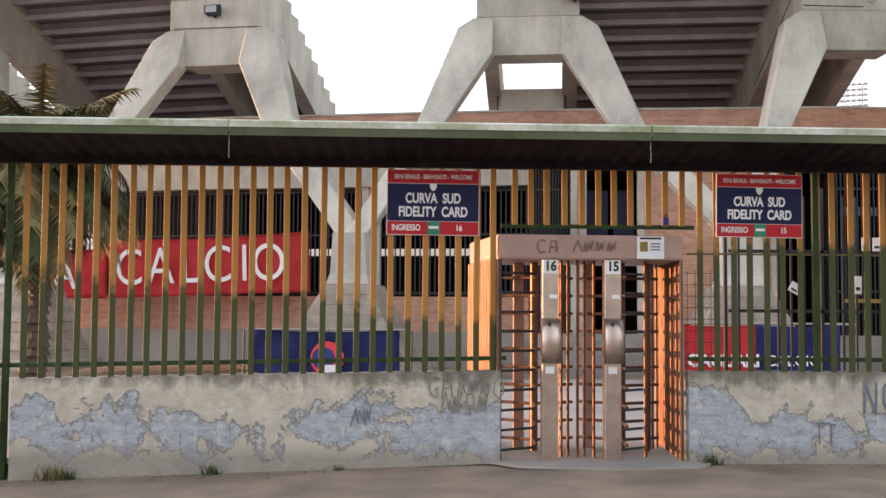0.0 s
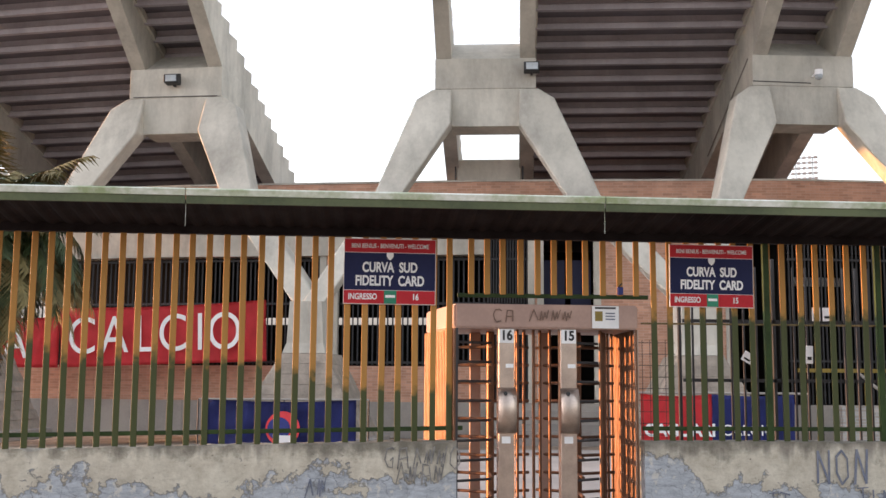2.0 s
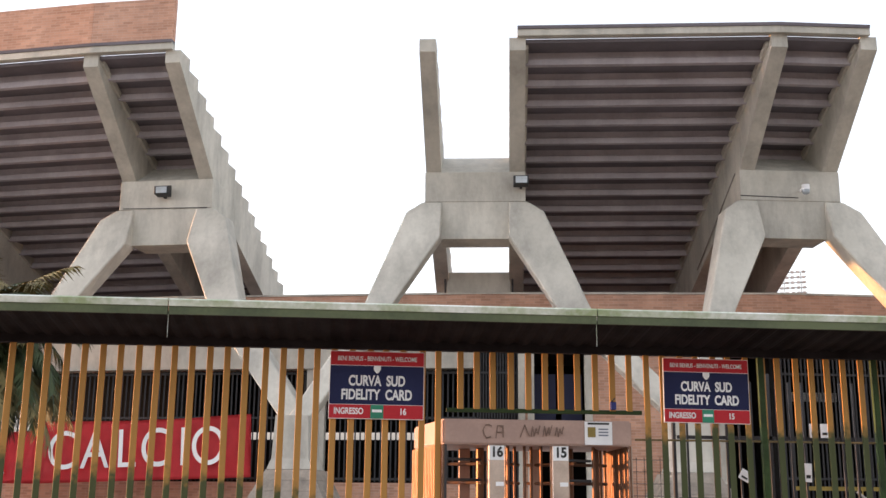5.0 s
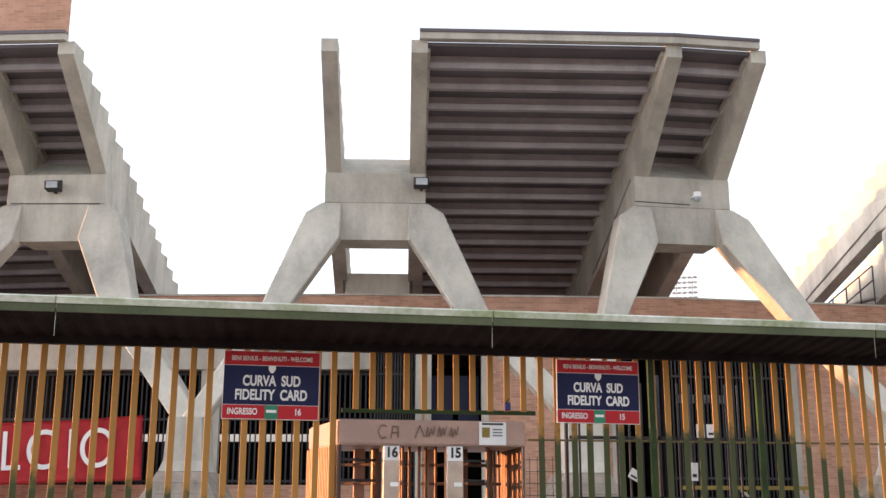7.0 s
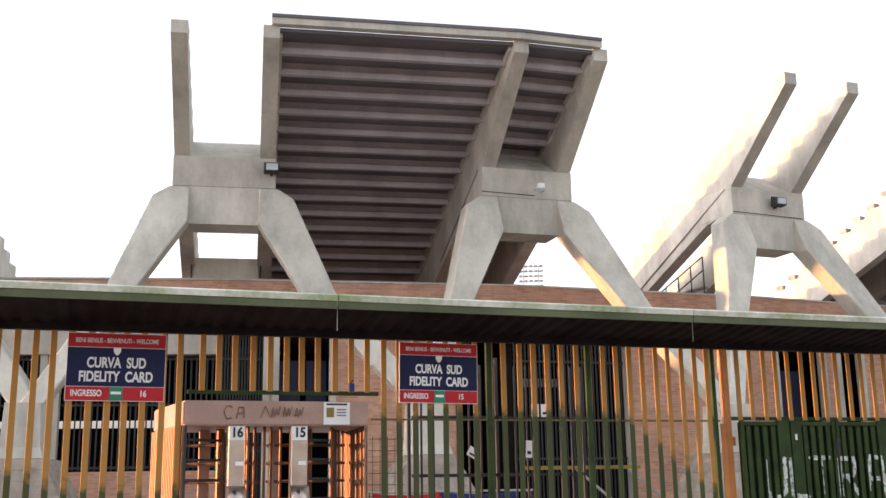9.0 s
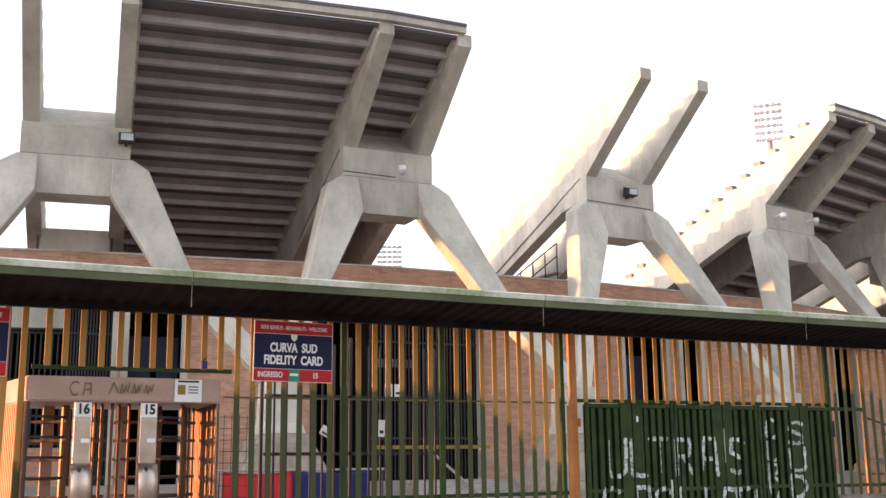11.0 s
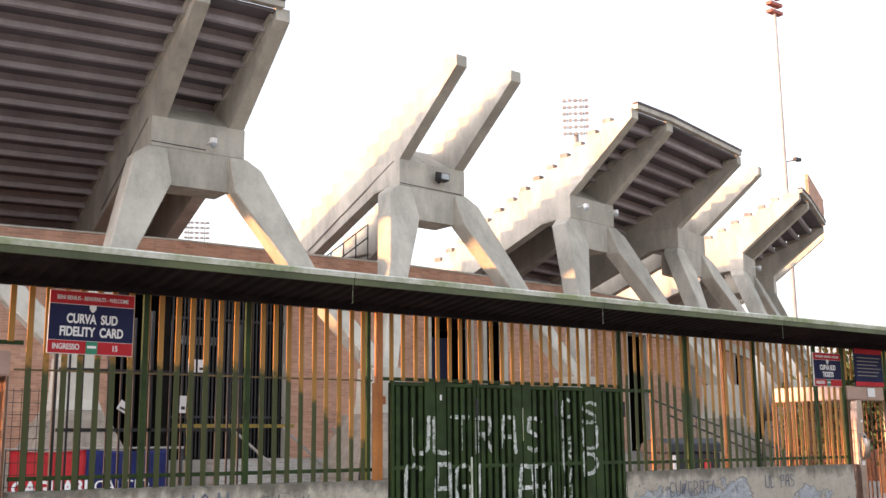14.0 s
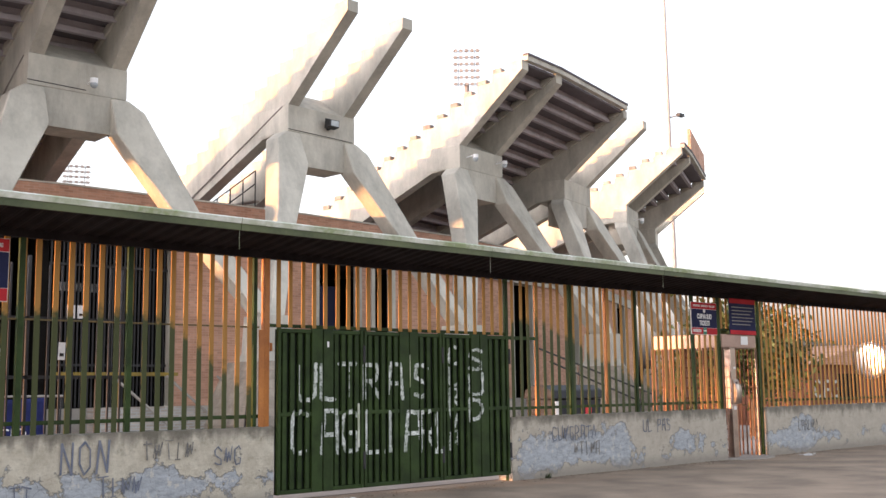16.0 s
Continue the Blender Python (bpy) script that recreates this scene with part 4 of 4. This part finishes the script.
# ---- banners ----
def cloth(name, label, m, w, h, material, folds=0.03, nx=40, nz=12, seed=0.0):
    """A hanging cloth with creases, its upper left corner at the pose."""
    t = thing(name, label, "banner", m, "banners")
    bm = bmesh.new()
    g = [[bm.verts.new((w * i / nx, folds * noise.noise((i * 6 / nx + seed, j * 2.2 / nz + i * 2 / nx, seed)), -h * j / nz - 0.04 * h * math.sin(math.pi * i / nx) * (1 - j / nz))) for i in range(nx + 1)] for j in range(nz + 1)]
    for j in range(nz):
        for i in range(nx):
            bm.faces.new((g[j][i], g[j][i + 1], g[j + 1][i + 1], g[j + 1][i]))
    bmesh.ops.solidify(bm, geom=list(bm.faces), thickness=0.004)
    ob = part("cloth", bm, material, t)
    for p in ob.data.polygons:
        p.use_smooth = True
    return t


RED_CLOTH = mat("red banner cloth", (0.74, 0.06, 0.07), (0.6, 0.042, 0.05), 0.7, 2, 60, 0.1)
BLUE_CLOTH = mat("blue banner cloth", (0.028, 0.038, 0.2), (0.018, 0.025, 0.13), 0.7, 2, 60, 0.1)
c1 = cloth("red_banner", "long red cloth banner with white capital letters", pose(-7.38, 18.62, 3.40, 0, -2, -12), 5.72, 1.60, RED_CLOTH, 0.09, 60, 16)
for k, ch in enumerate("CALCIO"):
    words(ch, 1.42, WHITE, c1, pose((0.67, 1.58, 2.42, 3.2, 3.95, 4.62)[k], -0.1, -0.83), "letter", -0.004, 0.84)
c0 = cloth("red_banner", "red cloth banner with white capital letters behind the palm", pose(-9.1, 19.3, 3.2, 0, 0, -14), 1.7, 1.4, RED_CLOTH, 0.05, 20, 10, 3.0)
words("A", 1.3, WHITE, c0, pose(0.45, -0.07, -0.75), "letter", 0.004, 0.86)
c2 = cloth("navy_banner", "navy cloth banner with a round red and white crest, sagging", pose(-2.5, 12.3, 1.1, 0, 0, -6), 3.15, 1.05, BLUE_CLOTH, 0.16, 56, 16, 7.0)
bm = bmesh.new()
bmesh.ops.create_circle(bm, cap_ends=True, segments=40, radius=0.36, matrix=pose(1.62, -0.11, -0.6, 90))
bmesh.ops.solidify(bm, geom=list(bm.faces), thickness=0.006)
part("crest_disc", bm, RED_CLOTH, c2, "round red crest")
bm = bmesh.new()
bmesh.ops.create_circle(bm, cap_ends=True, segments=24, radius=0.24, matrix=pose(1.54, -0.122, -0.6, 90))
bmesh.ops.solidify(bm, geom=list(bm.faces), thickness=0.006)
part("crest_field", bm, BLUE_CLOTH, c2)
part("patch", box(1.55, 1.8, -0.13, -0.12, -0.98, -0.74), WHITE, c2, "small white patch")
c3 = cloth("red_blue_banner", "half red and half blue cloth banner with white letters", pose(6.58, 11.35, 1.28, 0, 0, -3), 1.5, 1.1, RED_CLOTH, 0.06, 24, 10, 11.0)
half_b = cloth("x", "", pose(0, 0, 0), 1.75, 0.95, BLUE_CLOTH, 0.06, 24, 10, 13.0)
hb = half_b.children[0]
hb.name, hb.parent, hb.matrix_basis = "blue_half", c3, pose(1.5, 0, 0)
bpy.data.objects.remove(half_b)
words("CAGLIARI", 0.36, WHITE, c3, pose(0.8, -0.09, -0.76), "lettering", 0.012, 0.95)
words("CALCIO", 0.32, WHITE, c3, pose(2.25, -0.09, -0.755), "lettering", 0.0, 1.0)
rail_x = thing("banner_rail", "low steel crowd rail that carries the banners", "crowd rail")
for x0, x1, y, z in ((-2.7, 0.9, 12.4, 1.1), (6.5, 10.2, 11.45, 1.3)):
    part("bar", rod((x0, y, z), (x1, y - 0.2, z), 0.025), PLINTH, rail_x)
    for x in (x0, (x0 + x1) / 2, x1):
        part("leg", rod((x, y - 0.1, 0), (x, y - 0.1, z), 0.018), DARK_METAL, rail_x)


# stair wall and rails seen through the pier's opening
sw = thing("stair_wall", "grey concrete stair wall with thin steel rails", "stair wall", POSE[2] @ pose(0, 4.2, 0))
part("slab", box(-0.95, 0.95, 0, 0.25, 6.0, 8.1, 0.02), CONCRETE, sw)
for x in (-1.0, 1.0):
    part("rail_post", rod((x, -0.05, 6.0), (x, -0.05, 9.0), 0.025, 8), DARK_METAL, sw)
    part("rail", rod((x, -0.05, 9.0), (x, 2.5, 9.6), 0.025, 8), DARK_METAL, sw)
SEAT = mat("faded seat plastic", (0.34, 0.33, 0.31), (0.2, 0.19, 0.18), 0.7, 4, 40, 0.0, rand=0.25)
for i in (5, 7):
    seats = thing("end_seat_row", "row of small faded seats along the stepped edge", "seats", POSE[i], "seat rows")
    y, z = -2.0, TIP - TREAD * RAKE
    for k in range(14):
        part("seat", box(-1.22, -0.95, y + 0.25, y + 0.6, z + 0.02, z + 0.2, 0.02), SEAT, seats)
        y, z = y + TREAD, z - TREAD * RAKE


# ---- lamps and cameras on the piers ----
def floodlight(i, x, z):
    f = thing("floodlight", "small dark box floodlight on a bracket", "floodlight", POSE[i] @ pose(x, 0, z), "floodlights")
    part("housing", extrude([(-0.34, -0.12), (-0.36, 0.1), (-0.12, 0.18), (-0.08, -0.14)], -0.2, 0.2, 0.015, "x"), DARK_METAL, f)
    part("glass", extrude([(-0.355, -0.09), (-0.37, 0.08), (-0.362, 0.08), (-0.345, -0.09)], -0.14, 0.16, axis="x"), mat_glass, f, "pale glass")
    part("bracket", box(-0.03, 0.03, -0.1, 0.02, -0.16, -0.1), DARK_METAL, f)


mat_glass = mat("lamp glass", (0.5, 0.55, 0.58), None, 0.15, 3, 30, 0.0)


def dome_camera(i, x, z):
    c = thing("dome_camera", "white dome camera on a curved arm", "security camera", POSE[i] @ pose(x, 0, z), "dome cameras")
    part("arm", rod((0, 0.03, 0.12), (0, -0.35, 0.16), 0.025), WHITE, c)
    bm = bmesh.new()
    bmesh.ops.create_uvsphere(bm, u_segments=14, v_segments=8, radius=0.1, matrix=pose(0, -0.38, 0.02))
    part("dome", bm, mat_glass, c)
    part("cap", rod((0, -0.38, 0.05), (0, -0.38, 0.18), 0.1, 14), WHITE, c)


floodlight(1, 0.0, SEAM + 0.45), floodlight(2, 1.2, SEAM + 0.5), floodlight(4, 0.2, SEAM + 0.42)
dome_camera(3, 0.25, SEAM + 0.15), dome_camera(5, 0.9, SEAM + 0.35), dome_camera(5, -0.9, SEAM + 0.3), dome_camera(7, 0.3, SEAM + 0.2)
for i, x0, x1, z in ((3, -1.32, 0.2, SEAM + 0.12), (4, -1.32, 1.2, SEAM + 0.06), (1, -1.2, 1.2, SEAM + 0.04)):
    solid("cable", rod(POSE[i] @ Vector((x0, 0.0, z)), POSE[i] @ Vector((x1, 0.0, z - 0.03)), 0.012, 6), DARK_METAL, "thin dark cable along the pier", "cable")

# ---- plants ----
LEAF = mat("dusty leaf", (0.07, 0.10, 0.03), (0.035, 0.055, 0.018), 0.7, 3, 30, 0.0, rand=0.2)
DRY = mat("dry frond", (0.24, 0.19, 0.07), (0.14, 0.12, 0.045), 0.8, 3, 30, 0.0)
BARK = mat("rough bark", (0.10, 0.075, 0.055), (0.08, 0.06, 0.045), 0.95, 6, 40, 0.6)
r = random.Random(4)
palm = thing("fan_palm", "shaggy palm with drooping fronds and a skirt of dry leaves", "palm", pose(-4.72, 5.2, 0))
bm = bmesh.new()
for k in range(31):
    bmesh.ops.create_cone(bm, cap_ends=True, segments=9, radius1=0.2 + 0.02 * (k % 2), radius2=0.16, depth=0.14, matrix=pose(0.02 * math.sin(k), 0.02 * math.cos(k * 2), 0.06 + 0.12 * k, 0, 0, k * 20))
part("trunk", bm, BARK, palm)


def frond(bm, base, az, el, length, blades, droop):
    d = Vector((math.cos(az), math.sin(az), 0))
    p, e = Vector(base), el
    prev = p
    for k in range(10):
        step_v = d * math.cos(e) + Vector((0, 0, math.sin(e)))
        q = prev + step_v * length / 10
        w = 0.012
        side = Vector((-d.y, d.x, 0))
        bm.faces.new([bm.verts.new(v) for v in (prev - side * w, prev + side * w, q + side * w, q - side * w)])
        if k > 1:
            for s in (-1, 1):
                for b in range(blades):
                    o = prev.lerp(q, b / blades)
                    tip = o + (side * s * r.uniform(0.25, 0.5) + step_v * 0.3 + Vector((0, 0, -r.uniform(0.1, 0.4)))) * (1.1 - k / 14)
                    bm.faces.new([bm.verts.new(v) for v in (o, o + step_v * 0.04, tip)])
        prev, e = q, e - droop / 10


for name, m, n, e0, e1, dr in (("fronds", LEAF, 110, -0.5, 1.45, 1.8), ("dry_fronds", DRY, 70, -1.3, 1.3, 1.1)):
    bm = bmesh.new()
    for k in range(n):
        frond(bm, (0, 0, 3.65 + r.uniform(-0.3, 0.2)), r.uniform(0, 6.283), r.uniform(e0, e1), r.uniform(1.2, 2.0), 7, dr)
    part(name, bm, m, palm)


def tree(x, y, h, spread, seed, label):
    r = random.Random(seed)
    t = thing("tree", label, "tree", pose(x, y, 0), "trees")
    bm = bmesh.new()
    bmesh.ops.create_cone(bm, cap_ends=True, segments=10, radius1=0.16, radius2=0.09, depth=h * 0.55, matrix=pose(0, 0, h * 0.27))
    tips = []
    for k in range(9):
        a, e = r.uniform(0, 6.283), r.uniform(0.2, 1.2)
        o = Vector((0, 0, h * r.uniform(0.3, 0.55)))
        q = o + Vector((math.cos(a) * math.cos(e), math.sin(a) * math.cos(e), math.sin(e))) * r.uniform(0.5, 0.9) * spread
        rod(o, q, 0.04, 6, bm)
        tips.append(q)
    part("trunk", bm, BARK, t)
    bm = bmesh.new()
    for q in tips + [Vector((0, 0, h * 0.75)), Vector((0.2, 0.1, h * 0.6))]:
        for k in range(700):
            p = q + Vector([r.gauss(0, 0.26) * spread for _ in range(3)])
            if p.z < 0.5:
                continue
            u = Vector([r.uniform(-1, 1) for _ in range(3)]).normalized() * r.uniform(0.09, 0.17)
            v = u.cross(Vector((r.uniform(-1, 1), r.uniform(-1, 1), 1))).normalized() * 0.06
            bm.faces.new([bm.verts.new(c) for c in (p - u, p + v, p + u, p - v)])
    part("crown", bm, LEAF, t)


tree(26.2, 4.4, 3.7, 1.8, 8, "dark bushy tree behind the fence, against the light")
for x, s in ((-2.75, 1.4), (-2.6, 0.8), (-1.2, 0.9), (0.05, 0.45), (3.78, 0.9), (12.9, 0.6)):
    w = thing("weed", "small dry green weed at the foot of the wall", "weed", pose(x, -0.05, fall(x)), "weeds")
    bm = bmesh.new()
    for k in range(int(60 * s)):
        a, l = r.uniform(0, 6.283), r.uniform(0.05, 0.16) * s
        o = Vector((r.gauss(0, 0.055) * s, r.uniform(-0.06, 0.02), 0))
        q = o + Vector((math.cos(a) * 0.5, -abs(math.sin(a)) * 0.4, 1)) * l
        sd = Vector((math.sin(a), math.cos(a), 0)) * 0.008
        bm.faces.new([bm.verts.new(c) for c in (o - sd, o + sd, q)])
    part("tuft", bm, LEAF if s != 1.4 else DRY, w)

# ---- far things ----
MAST = mat("pale mast paint", (0.3, 0.3, 0.31), (0.22, 0.22, 0.23), 0.7, 1, 10, 0)
MAST_PALE = mat("galvanised mast", (0.38, 0.38, 0.4), (0.3, 0.3, 0.31), 0.6, 1, 10, 0)
MAST_RED = mat("red mast paint", (0.5, 0.12, 0.08), None, 0.6, 1, 10, 0)


def lamp_tower(x, y, z, w, h, nx, nz, turn, label, mast_r=0.3):
    t = thing("floodlight_tower", label, "floodlight tower", pose(x, y, 0, 0, 0, turn), "floodlight towers")
    part("mast", rod((0, 0.3, 0), (0, 0.3, z), mast_r, 10), MAST, t)
    for k in range(nz):
        zz = z + h * k / (nz - 1)
        part("cross_bar", box(-w / 2, w / 2, 0, 0.08, zz - 0.04, zz + 0.04), MAST, t)
        for i in range(nx):
            xx = -w / 2 + w * (i + 0.5) / nx
            part("lamp", box(xx - w / nx * 0.3, xx + w / nx * 0.3, -0.2, 0, zz - h / nz * 0.3, zz + h / nz * 0.22), MAST, t)
    for s in (-1, 1):
        part("upright", box(s * w * 0.3 - 0.04, s * w * 0.3 + 0.04, 0.08, 0.14, z - 0.3, z + h), MAST, t)


lamp_tower(84.5, 75, 36.5, 3.2, 4.0, 5, 6, -43, "far floodlight tower with rows of lamps")
lamp_tower(48.5, 99, 23.5, 2.9, 2.3, 5, 5, -24, "far floodlight tower with rows of lamps")
lm = thing("light_mast", "tall thin pale and red mast with a lamp", "mast", pose(83.0, 46.2, 0))
for k in range(8):
    part("section", rod((0, 0, 5.2 * k), (0, 0, 5.2 * k + 5.19), 0.22 - 0.012 * k, 10), MAST_PALE, lm)
part("lamp_arm", rod((0, 0, 26.5), (1.0, -0.6, 26.8), 0.07, 6), MAST, lm)
part("lamp_head", box(0.5, 1.3, -0.9, -0.5, 26.6, 26.9), DARK_METAL, lm)
for k in range(3):
    part("lamp_row", box(-0.9, 0.9, -0.3, 0.3, 41.0 + 0.8 * k, 41.3 + 0.8 * k), MAST_RED, lm)

# low house far along the fence
house = thing("low_house", "low ochre house beyond the fence with a tiled roof", "house", pose(0, 0, 0))
HW = mat("ochre house wall", (0.26, 0.1, 0.055), (0.19, 0.075, 0.04), 0.9, 0.6, 14, 0.1)
part("wall", box(33.0, 46.0, 6.5, 12, 0, 2.0), HW, house)
part("roof", extrude([(32.6, 2.0), (46.4, 2.0), (44.5, 2.7), (36.5, 2.7)], 6.2, 12.3), BRICK, house, "tiled roof")
# added convex reflector, turned to throw the low sun's glare at the camera
# placed on the camera's sight line to the glare
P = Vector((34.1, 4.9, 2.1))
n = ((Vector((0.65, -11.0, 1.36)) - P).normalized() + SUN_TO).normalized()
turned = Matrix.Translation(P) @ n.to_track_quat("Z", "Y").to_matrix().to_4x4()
glare = thing("road_mirror", "round convex reflector on a post, added to show the low sun's glare", "road mirror", turned)
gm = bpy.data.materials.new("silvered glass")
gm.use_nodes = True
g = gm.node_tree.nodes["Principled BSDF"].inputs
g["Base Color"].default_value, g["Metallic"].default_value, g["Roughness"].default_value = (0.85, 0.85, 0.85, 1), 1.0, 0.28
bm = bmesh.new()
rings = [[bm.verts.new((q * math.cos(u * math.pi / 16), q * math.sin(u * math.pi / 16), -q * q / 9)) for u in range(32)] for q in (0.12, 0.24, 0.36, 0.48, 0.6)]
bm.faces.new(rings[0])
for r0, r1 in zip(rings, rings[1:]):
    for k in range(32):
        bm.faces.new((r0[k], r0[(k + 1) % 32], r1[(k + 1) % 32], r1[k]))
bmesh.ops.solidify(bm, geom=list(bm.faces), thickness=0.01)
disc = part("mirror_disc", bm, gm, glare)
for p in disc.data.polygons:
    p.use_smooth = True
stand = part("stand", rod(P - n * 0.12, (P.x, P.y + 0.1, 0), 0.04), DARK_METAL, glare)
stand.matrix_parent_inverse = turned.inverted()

for k in range(3):
    part("window", box(35 + 3.5 * k, 36.4 + 3.5 * k, 6.44, 6.52, 0.8, 1.7), ROOM_SHADE, house)
sprayed("CAGLI", 33.4, 6.47, 0.95, 0.5, 0.62, SPRAY_WHITE, "white letters painted on the house wall", 0.09, 0.04, 31)

# ---- inside the fence ----
BIN = mat("dark blue-grey plastic", (0.02, 0.022, 0.03), (0.012, 0.013, 0.018), 0.6, 4, 40, 0.05)
cont = thing("waste_container", "dark blue wheeled waste container with a domed lid", "waste container", pose(19.4, 5.2, 0, 0, 0, -8) @ Matrix.Diagonal((0.72, 0.9, 0.95, 1)))
part("body", extrude([(-0.95, 0.2), (-1.05, 1.15), (1.05, 1.15), (0.95, 0.2)], -0.5, 0.5, 0.03), BIN, cont)
part("lid", extrude([(-0.55, 1.16), (-0.5, 1.36), (-0.2, 1.48), (0.2, 1.48), (0.5, 1.36), (0.55, 1.16)], -1.08, 1.08, 0.02, "x"), BIN, cont)
part("label", box(-0.9, -0.7, -0.515, -0.505, 0.75, 1.1), WHITE, cont, "white label")
part("label", box(0.35, 0.6, -0.515, -0.505, 0.6, 1.0), RED_CLOTH, cont, "red label")
for x in (-0.75, 0.75):
    for y in (-0.35, 0.35):
        part("wheel", rod((x, y - 0.04, 0.1), (x, y + 0.04, 0.1), 0.1, 12), DARK_METAL, cont)
hr = thing("ramp_rail", "dark slanting hand rail with thin posts", "hand rail")
for k in range(2):
    part("rail", rod((20.5 + 0.5 * k, 7.0, 2.35 - 0.35 * k), (25.2, 7.0, 1.15 - 0.35 * k), 0.025, 8), DARK_METAL, hr)
for k in range(4):
    part("post", rod((20.8 + 1.3 * k, 7.0, 0), (20.8 + 1.3 * k, 7.0, 2.28 - 0.33 * k), 0.025, 8), DARK_METAL, hr)
ig = thing("inner_gate", "dark inner gate of thin iron uprights", "gate", pose(0, 1.6, 0))
for x in (4.45, 5.6, 6.9):
    part("post", box(x - 0.02, x + 0.02, -0.02, 0.02, 0, 3.0, 0.004), DARK_METAL, ig)
for z in (0.25, 1.55, 2.25):
    part("rail", box(4.49, 6.86, -0.02, 0.02, z - 0.02, z + 0.02), DARK_METAL, ig)
for k in range(15):
    x = 4.6 + 0.155 * k
    part("upright", box(x - 0.011, x + 0.011, -0.045, -0.022, 0.2, 2.9), DARK_METAL, ig)
for x, z, w, h, a in ((6.1, 2.34, 0.1, 0.16, 0), (6.23, 2.34, 0.1, 0.16, -1), (6.0, 1.86, 0.085, 0.21, 2), (5.25, 1.82, 0.13, 0.12, 30)):
    p = thing("notice_sheet", "white paper notice tied to the inner gate", "notice", pose(x, 1.53, z, 0, a, 0))
    part("paper", box(-w / 2, w / 2, -0.003, 0.003, -h / 2, h / 2), WHITE, p)
    part("print_bar", box(-w * 0.3, w * 0.3, -0.006, -0.0035, -h * 0.3, -h * 0.12), SPRAY_BLACK, p)
lock = thing("padlock_box", "small blue box clipped to the rail", "box", pose(3.36, 0.06, 2.45))
part("body", box(-0.03, 0.03, -0.02, 0.02, -0.03, 0.05, 0.006), BLUE_CLOTH, lock)
part("shackle", rod((-0.02, 0, 0.045), (0.02, 0, 0.09), 0.006, 6), DARK_METAL, lock)

# conduit and stair behind the open pair of ribs
solid("conduit", rod(POSE[4] @ Vector((-1.33, 0.3, 9.9)), POSE[4] @ Vector((-1.33, 6.0, 7.35)), 0.02, 6), PLINTH, "thin grey conduit along the rib", "conduit")
solid("conduit", rod(POSE[3] @ Vector((-1.33, 0.3, 9.9)), POSE[3] @ Vector((-1.33, 4.0, 8.1)), 0.02, 6), PLINTH, "thin grey conduit along the rib", "conduit")
fl = thing("stair_flight", "steel stair flight with thin dark rails behind the ribs", "stair", POSE[4] @ pose(-0.8, 4.0, 0))
for k in range(9):
    part("tread", box(-0.9 + 0.25 * k, -0.62 + 0.25 * k, 0, 1.2, 6.15 + 0.19 * k, 6.2 + 0.19 * k), PLINTH, fl)
for k in range(5):
    part("rail_post", rod((-0.8 + 0.5 * k, 0, 6.0 + 0.38 * k), (-0.8 + 0.5 * k, 0, 7.2 + 0.38 * k), 0.022, 6), DARK_METAL, fl)
for z in (6.75, 7.2):
    part("rail", rod((-0.8, 0, z), (1.2, 0, z + 1.52), 0.022, 6), DARK_METAL, fl)

# dust, leaves and scraps along the foot of the wall
bm = bmesh.new()
rr = random.Random(12)
for k in range(900):
    x = rr.uniform(-4, 22)
    y = -0.02 - abs(rr.gauss(0, 0.22))
    a, l = rr.uniform(0, 6.283), rr.uniform(0.008, 0.03)
    u, w = Vector((math.cos(a), math.sin(a), 0)) * l, Vector((-math.sin(a), math.cos(a), 0)) * l * 0.5
    c = Vector((x, y, fall(x) + 0.004))
    bm.faces.new([bm.verts.new(q) for q in (c - u, c - w + Vector((0, 0, 0.006)), c + u, c + w)])
solid("leaf_litter", bm, mat("dry leaf litter", (0.2, 0.14, 0.08), (0.1, 0.07, 0.045), 0.9, 8, 40, 0), "scattered dry leaves and grit along the wall", "leaf litter", "stuff")
for x, y, s in ((19.9, -0.5, 0.12), (20.3, -0.35, 0.07), (6.4, -0.3, 0.05), (9.0, -0.25, 0.06)):
    bm = bmesh.new()
    bmesh.ops.create_grid(bm, x_segments=4, y_segments=3, size=s)
    for v in bm.verts:
        v.co.z = 0.012 + 0.02 * noise.noise((v.co.x * 20 + x, v.co.y * 20, 0))
    bmesh.ops.solidify(bm, geom=list(bm.faces), thickness=0.002)
    tagged(new("paper_scrap", mesh_of("paper_scrap", bm, WHITE)), "crumpled white paper scrap on the asphalt", "litter", "scraps").matrix_world = pose(x, y, fall(x), 0, 0, x * 40)
